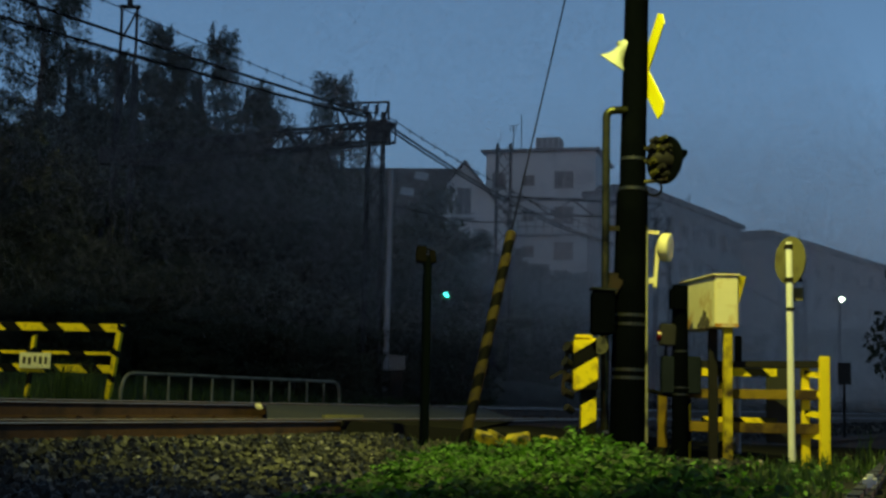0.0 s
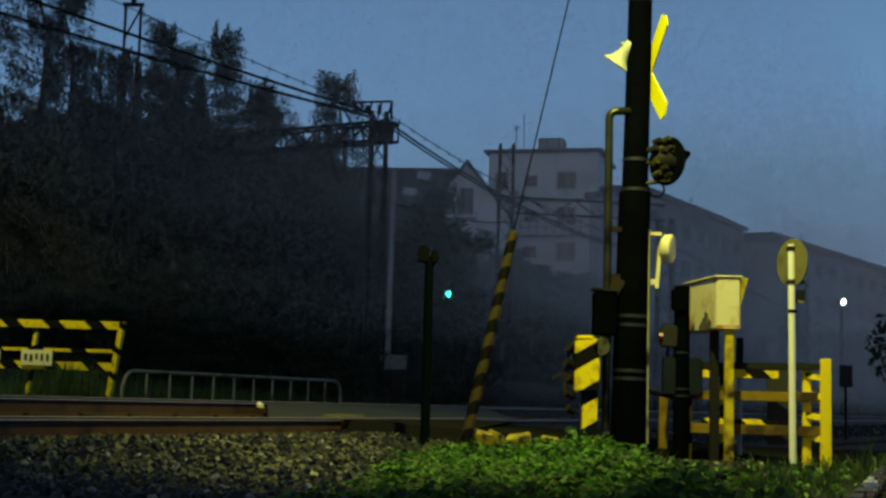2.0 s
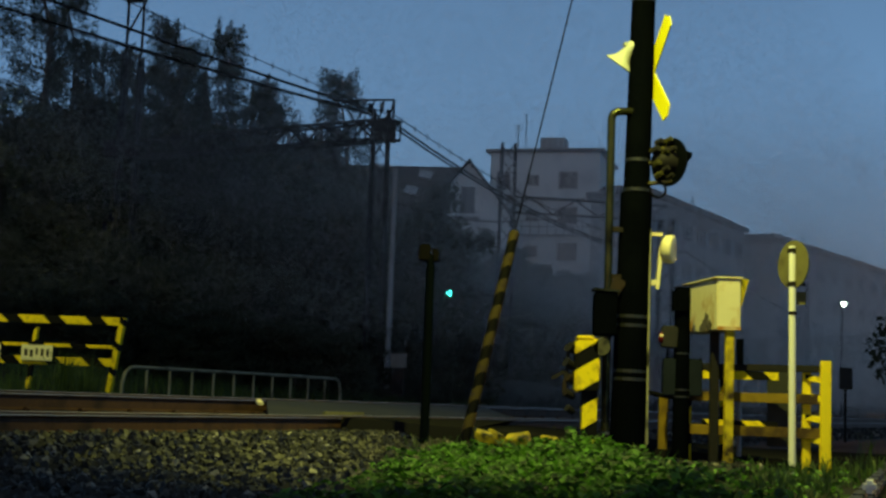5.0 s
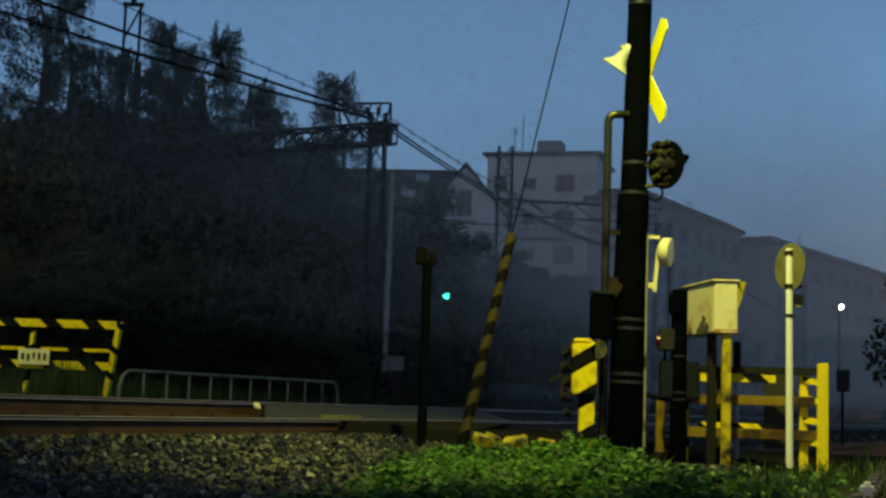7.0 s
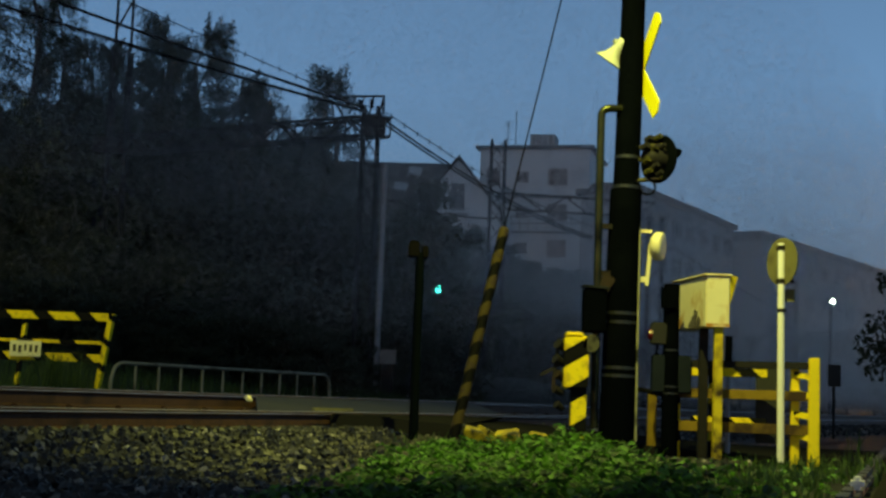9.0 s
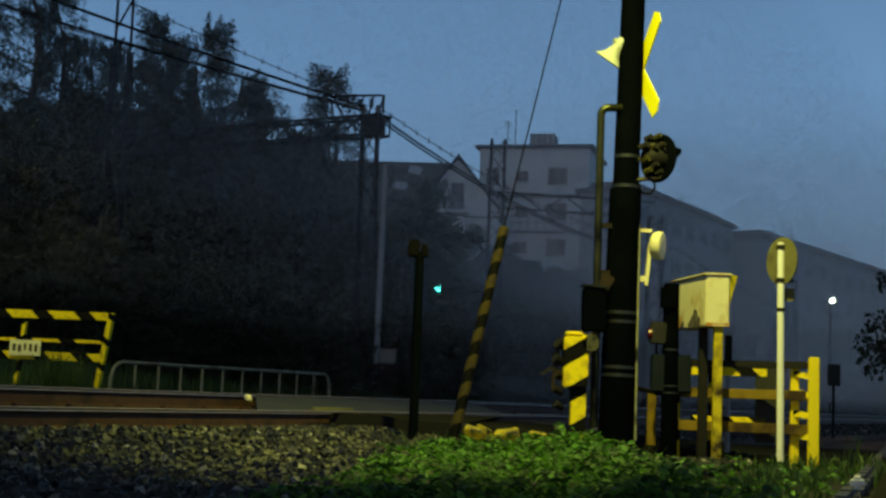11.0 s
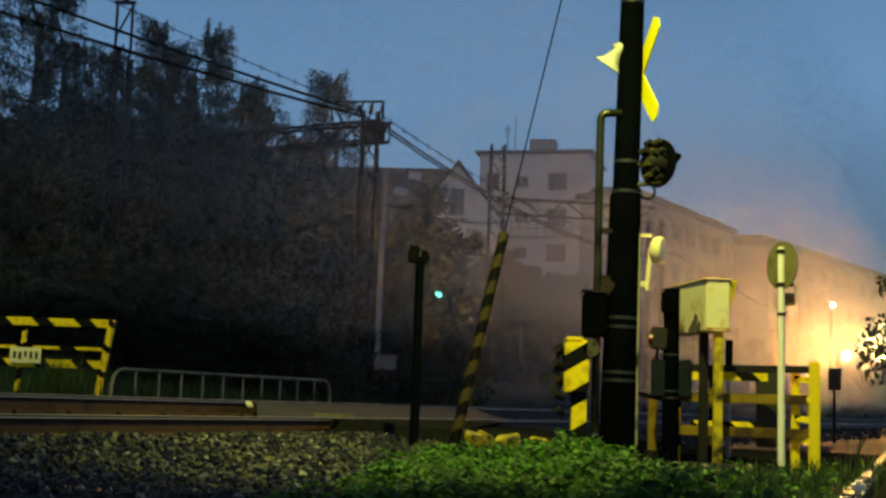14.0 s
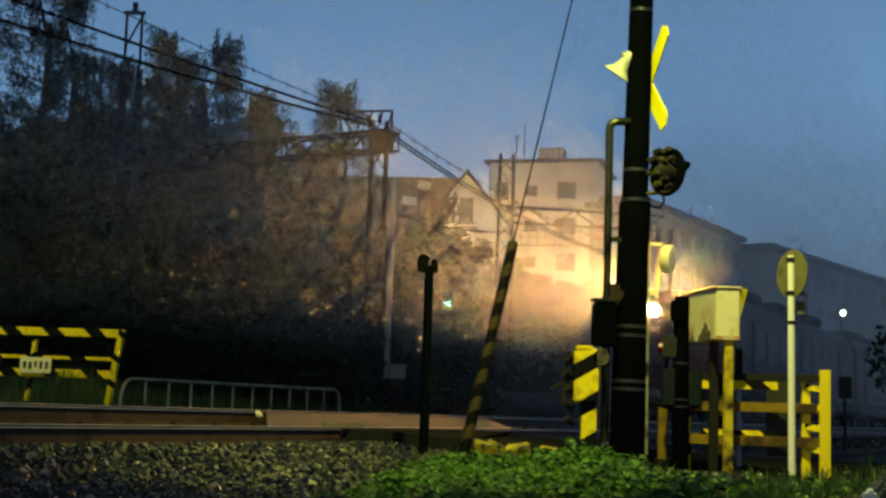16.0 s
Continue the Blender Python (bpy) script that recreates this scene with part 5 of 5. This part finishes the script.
def grass_tufts(spots, name, label, seed):
    rng = random.Random(seed)
    verts, faces = [], []
    for x0, y0, rad, count, h in spots:
        for _ in range(count):
            a, r = rng.uniform(0, 6.28), rad * math.sqrt(rng.random())
            x, y = x0 + math.cos(a) * r, y0 + math.sin(a) * r
            z = ground_z(x, y) - 0.03
            hh = h * rng.uniform(0.5, 1.15)
            lean = Vector((rng.uniform(-1, 1), rng.uniform(-1, 1), 0)) * hh * 0.4
            side = Vector((rng.uniform(-1, 1), rng.uniform(-1, 1), 0)).normalized() * 0.006
            p = Vector((x, y, z))
            mid = p + lean * 0.35 + Vector((0, 0, hh * 0.65))
            tip = p + lean + Vector((0, 0, hh))
            k = len(verts)
            verts += [(p - side)[:], (p + side)[:], (mid + side)[:], (mid - side)[:], tip[:]]
            faces += [(k, k + 1, k + 2, k + 3), (k + 3, k + 2, k + 4)]
    tagged(raw(name, verts, faces, M_BLADE), label, "grass", kind="stuff")


grass_tufts([(2.25, 9.3, 0.35, 150, 0.12), (2.5, 10.0, 0.3, 90, 0.13), (2.05, 8.3, 0.3, 80, 0.10), (2.9, 11.6, 0.5, 110, 0.16), (3.4, 11.4, 0.35, 70, 0.2), (2.3, 10.6, 0.8, 90, 0.13), (3.0, 10.2, 0.5, 60, 0.12), (3.55, 11.9, 0.15, 14, 0.40), (0.2, 11.9, 0.5, 90, 0.2), (1.2, 11.6, 0.7, 120, 0.22)],
            "grass", "long grass blades among the fence posts", 31)
far_spots = []
_r = random.Random(9)
for i in range(70):
    far_spots.append((-7.5 + 8.5 * _r.random(), 0, 0.6, 60, 0.35))
far_spots = [(x, 22.2 + (x + 7.5) * 1.75 + _r.uniform(-0.6, 3.5), r, c, h) for x, _, r, c, h in far_spots] + [(-5.35, 20.6, 0.35, 300, 0.75), (-4.9, 20.8, 0.3, 120, 0.45), (-6.3, 20.8, 0.4, 120, 0.4)]
grass_tufts(far_spots, "grass", "tall dim grass beyond the tracks", 32)


# ---- the train ----
def train():
    ob = thing("train", (0, 0, 0), "dark maroon commuter train with two bright headlights", "train")
    for c in range(3):
        y0 = 0.2 + c * 19.0
        bm = B()
        prof = [(-1.33, 0.95), (-1.38, 1.4), (-1.38, 2.6), (-1.32, 3.15), (-1.05, 3.48), (-0.5, 3.62), (0.5, 3.62), (1.05, 3.48), (1.32, 3.15), (1.38, 2.6), (1.38, 1.4), (1.33, 0.95)]
        r0 = [bm.verts.new((x, y0, z)) for x, z in prof]
        r1 = [bm.verts.new((x, y0 + 18.4, z)) for x, z in prof]
        bm.faces.new(r0)
        bm.faces.new(r1)
        for i in range(len(prof)):
            j = (i + 1) % len(prof)
            bm.faces.new((r0[i], r0[j], r1[j], r1[i]))
        body = part("car_body", bm, M_TRAIN, ob, "glossy dark maroon car body")
        for k in range(3):
            for sx in (-1, 1):
                bm = B()
                yd = y0 + 2.6 + k * 6.6
                shape_box(bm, (sx * 1.385, yd, 1.95), (0.03, 1.3, 1.9), bevel=0.01)
                part("door", bm, M_TRAIN, body)
                bm = B()
                shape_box(bm, (sx * 1.40, yd, 2.3), (0.02, 0.9, 0.8))
                part("pane", bm, M_TRAINPANE, body)
                if k < 2:
                    for q in (1.7, 3.3, 4.9):
                        bm = B()
                        shape_box(bm, (sx * 1.385, yd + q, 2.3), (0.03, 1.2, 0.85), bevel=0.01)
                        part("pane", bm, M_TRAINPANE, body)
        bm = B()
        shape_box(bm, (0, y0 + 9.2, 0.75), (2.3, 15.0, 0.5), bevel=0.05)
        part("underframe", bm, M_DARK, ob)
        for k in (3.0, 15.4):
            bm = B()
            shape_box(bm, (0, y0 + k, 0.5), (2.0, 2.6, 0.35), bevel=0.04)
            bogie = part("bogie", bm, M_DARK, ob)
            for dy in (-1.05, 1.05):
                for sx in (-0.55, 0.55):
                    bm = B()
                    shape_rod(bm, (sx - 0.06, y0 + k + dy, 0.43), (sx + 0.06, y0 + k + dy, 0.43), 0.43, 0.43, 20)
                    part("wheel", bm, M_RUST, bogie)
        for k in (4.5, 9.5, 14.0):
            bm = B()
            shape_box(bm, (0, y0 + k, 3.78), (1.5, 2.6, 0.35), bevel=0.06)
            part("roof_unit", bm, M_TRAINROOF, ob)
    for sx in (-0.45, 0.45):
        bm = B()
        shape_box(bm, (sx * 1.6, 0.19, 2.35), (0.95, 0.04, 0.95), bevel=0.015)
        part("windscreen", bm, M_TRAINPANE, ob)
    bm = B()
    shape_box(bm, (0, 0.18, 2.0), (0.62, 0.05, 1.8), bevel=0.015)
    part("front_door", bm, M_TRAIN, ob)
    bm = B()
    shape_box(bm, (0, 0.17, 3.22), (0.9, 0.05, 0.3), bevel=0.01)
    part("destination_blind", bm, M_TRAINPANE, ob)
    for sx in (-0.85, 0.85):
        bm = B()
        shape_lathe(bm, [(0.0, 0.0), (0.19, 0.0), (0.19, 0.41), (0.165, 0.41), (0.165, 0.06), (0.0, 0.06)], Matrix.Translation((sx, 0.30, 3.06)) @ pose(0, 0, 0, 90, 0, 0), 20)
        shell = part("headlight", bm, M_LIGHTTRAP, ob, "round headlight casing")
        bm = B()
        shape_rod(bm, (sx, 0.10, 3.06), (sx, 0.14, 3.06), 0.15, 0.15, 20)
        part("headlight_lens", bm, M_HEAD, shell, "glaring warm white lens")
        # added slats, not a real part of the lamp, that keep the beam narrow
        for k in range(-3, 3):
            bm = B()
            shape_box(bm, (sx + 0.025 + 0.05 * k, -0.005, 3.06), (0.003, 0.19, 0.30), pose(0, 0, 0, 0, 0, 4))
            part("beam_baffle", bm, M_LIGHTTRAP, shell)
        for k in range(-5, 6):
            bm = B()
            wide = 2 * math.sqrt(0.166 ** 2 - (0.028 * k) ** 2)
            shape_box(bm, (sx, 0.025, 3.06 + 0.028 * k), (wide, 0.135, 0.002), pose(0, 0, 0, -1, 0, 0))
            part("beam_baffle", bm, M_LIGHTTRAP, shell)
    bm = B()
    shape_box(bm, (0, -0.1, 0.55), (2.2, 0.3, 0.35), bevel=0.04)
    part("skirt", bm, M_DARK, ob)
    return ob


TRAIN = train()


# ---- drizzle and mist over the line ----
def mist():
    """Fine drizzle as hair-thin threads in every direction, each far thinner than the eye can part."""
    rng = np.random.default_rng(17)
    n = 860000
    near = np.arange(n) < 0.58 * n
    side = np.where(near, 0.4 + 16 * rng.random(n) ** 1.3, rng.uniform(0.0, 17, n))
    along = np.where(near, 7 + 50 * rng.random(n) ** 0.8, 57 + 65 * rng.random(n))
    z = np.where(near, np.where(along > 28, 0.5, 1.6) + 10.5 * rng.random(n) ** 1.15, 1.8 + 13 * rng.random(n) ** 1.15)
    z = np.where(near & (side > 11) & (z < 4.0), z + 3.2, z)
    low = rng.random(n) < 0.19
    side = np.where(low, rng.uniform(1.2, 9.5, n), side)
    along = np.where(low, 16 + 104 * rng.random(n), along)
    z = np.where(low, np.where(along > 18, 0.1, 1.0) + 5.8 * rng.random(n), z)
    p = np.stack([A0.x + N.x * side + U.x * along, A0.y + N.y * side + U.y * along, z], 1)
    way = rng.normal(size=(n, 3))
    way /= np.linalg.norm(way, axis=1, keepdims=True)
    across = np.cross(way, rng.normal(size=(n, 3)))
    across /= np.linalg.norm(across, axis=1, keepdims=True)
    w = across * (0.00023 * (0.4 + 0.02 * along))[:, None]
    way *= np.minimum(rng.uniform(0.25, 0.6, n), np.maximum(z, 0.25))[:, None]
    verts = np.stack([p - way - w, p - way + w, p + way + w, p + way - w], 1).reshape(-1, 3)
    me = bpy.data.meshes.new("mist")
    me.vertices.add(4 * n)
    me.vertices.foreach_set("co", verts.ravel())
    me.loops.add(4 * n)
    me.loops.foreach_set("vertex_index", np.arange(4 * n))
    me.polygons.add(n)
    me.polygons.foreach_set("loop_start", np.arange(n) * 4)
    me.polygons.foreach_set("loop_total", np.full(n, 4))
    me.update()
    me.materials.append(M_MIST)
    tagged(new("mist", me), "thin drizzle and mist hanging over the line", "mist", kind="stuff")


mist()


def motions():
    rows = []
    for k in (0, 2, 4, 6, 8, 9, 10, 11, 12, 12.5, 13, 13.5, 14, 14.5, 15, 15.5, 16):
        left = 16 - k
        along_y = 37.8 + 13.5 * left + 0.65 * left ** 2 if left < 4 else 102.2 + 18.7 * (left - 4)
        x = 0.48 * along_y - 11.72
        rows.append((k, pose(x, along_y, -0.045, 0, 0, -HEAD)))
    walk(TRAIN, rows)


motions()
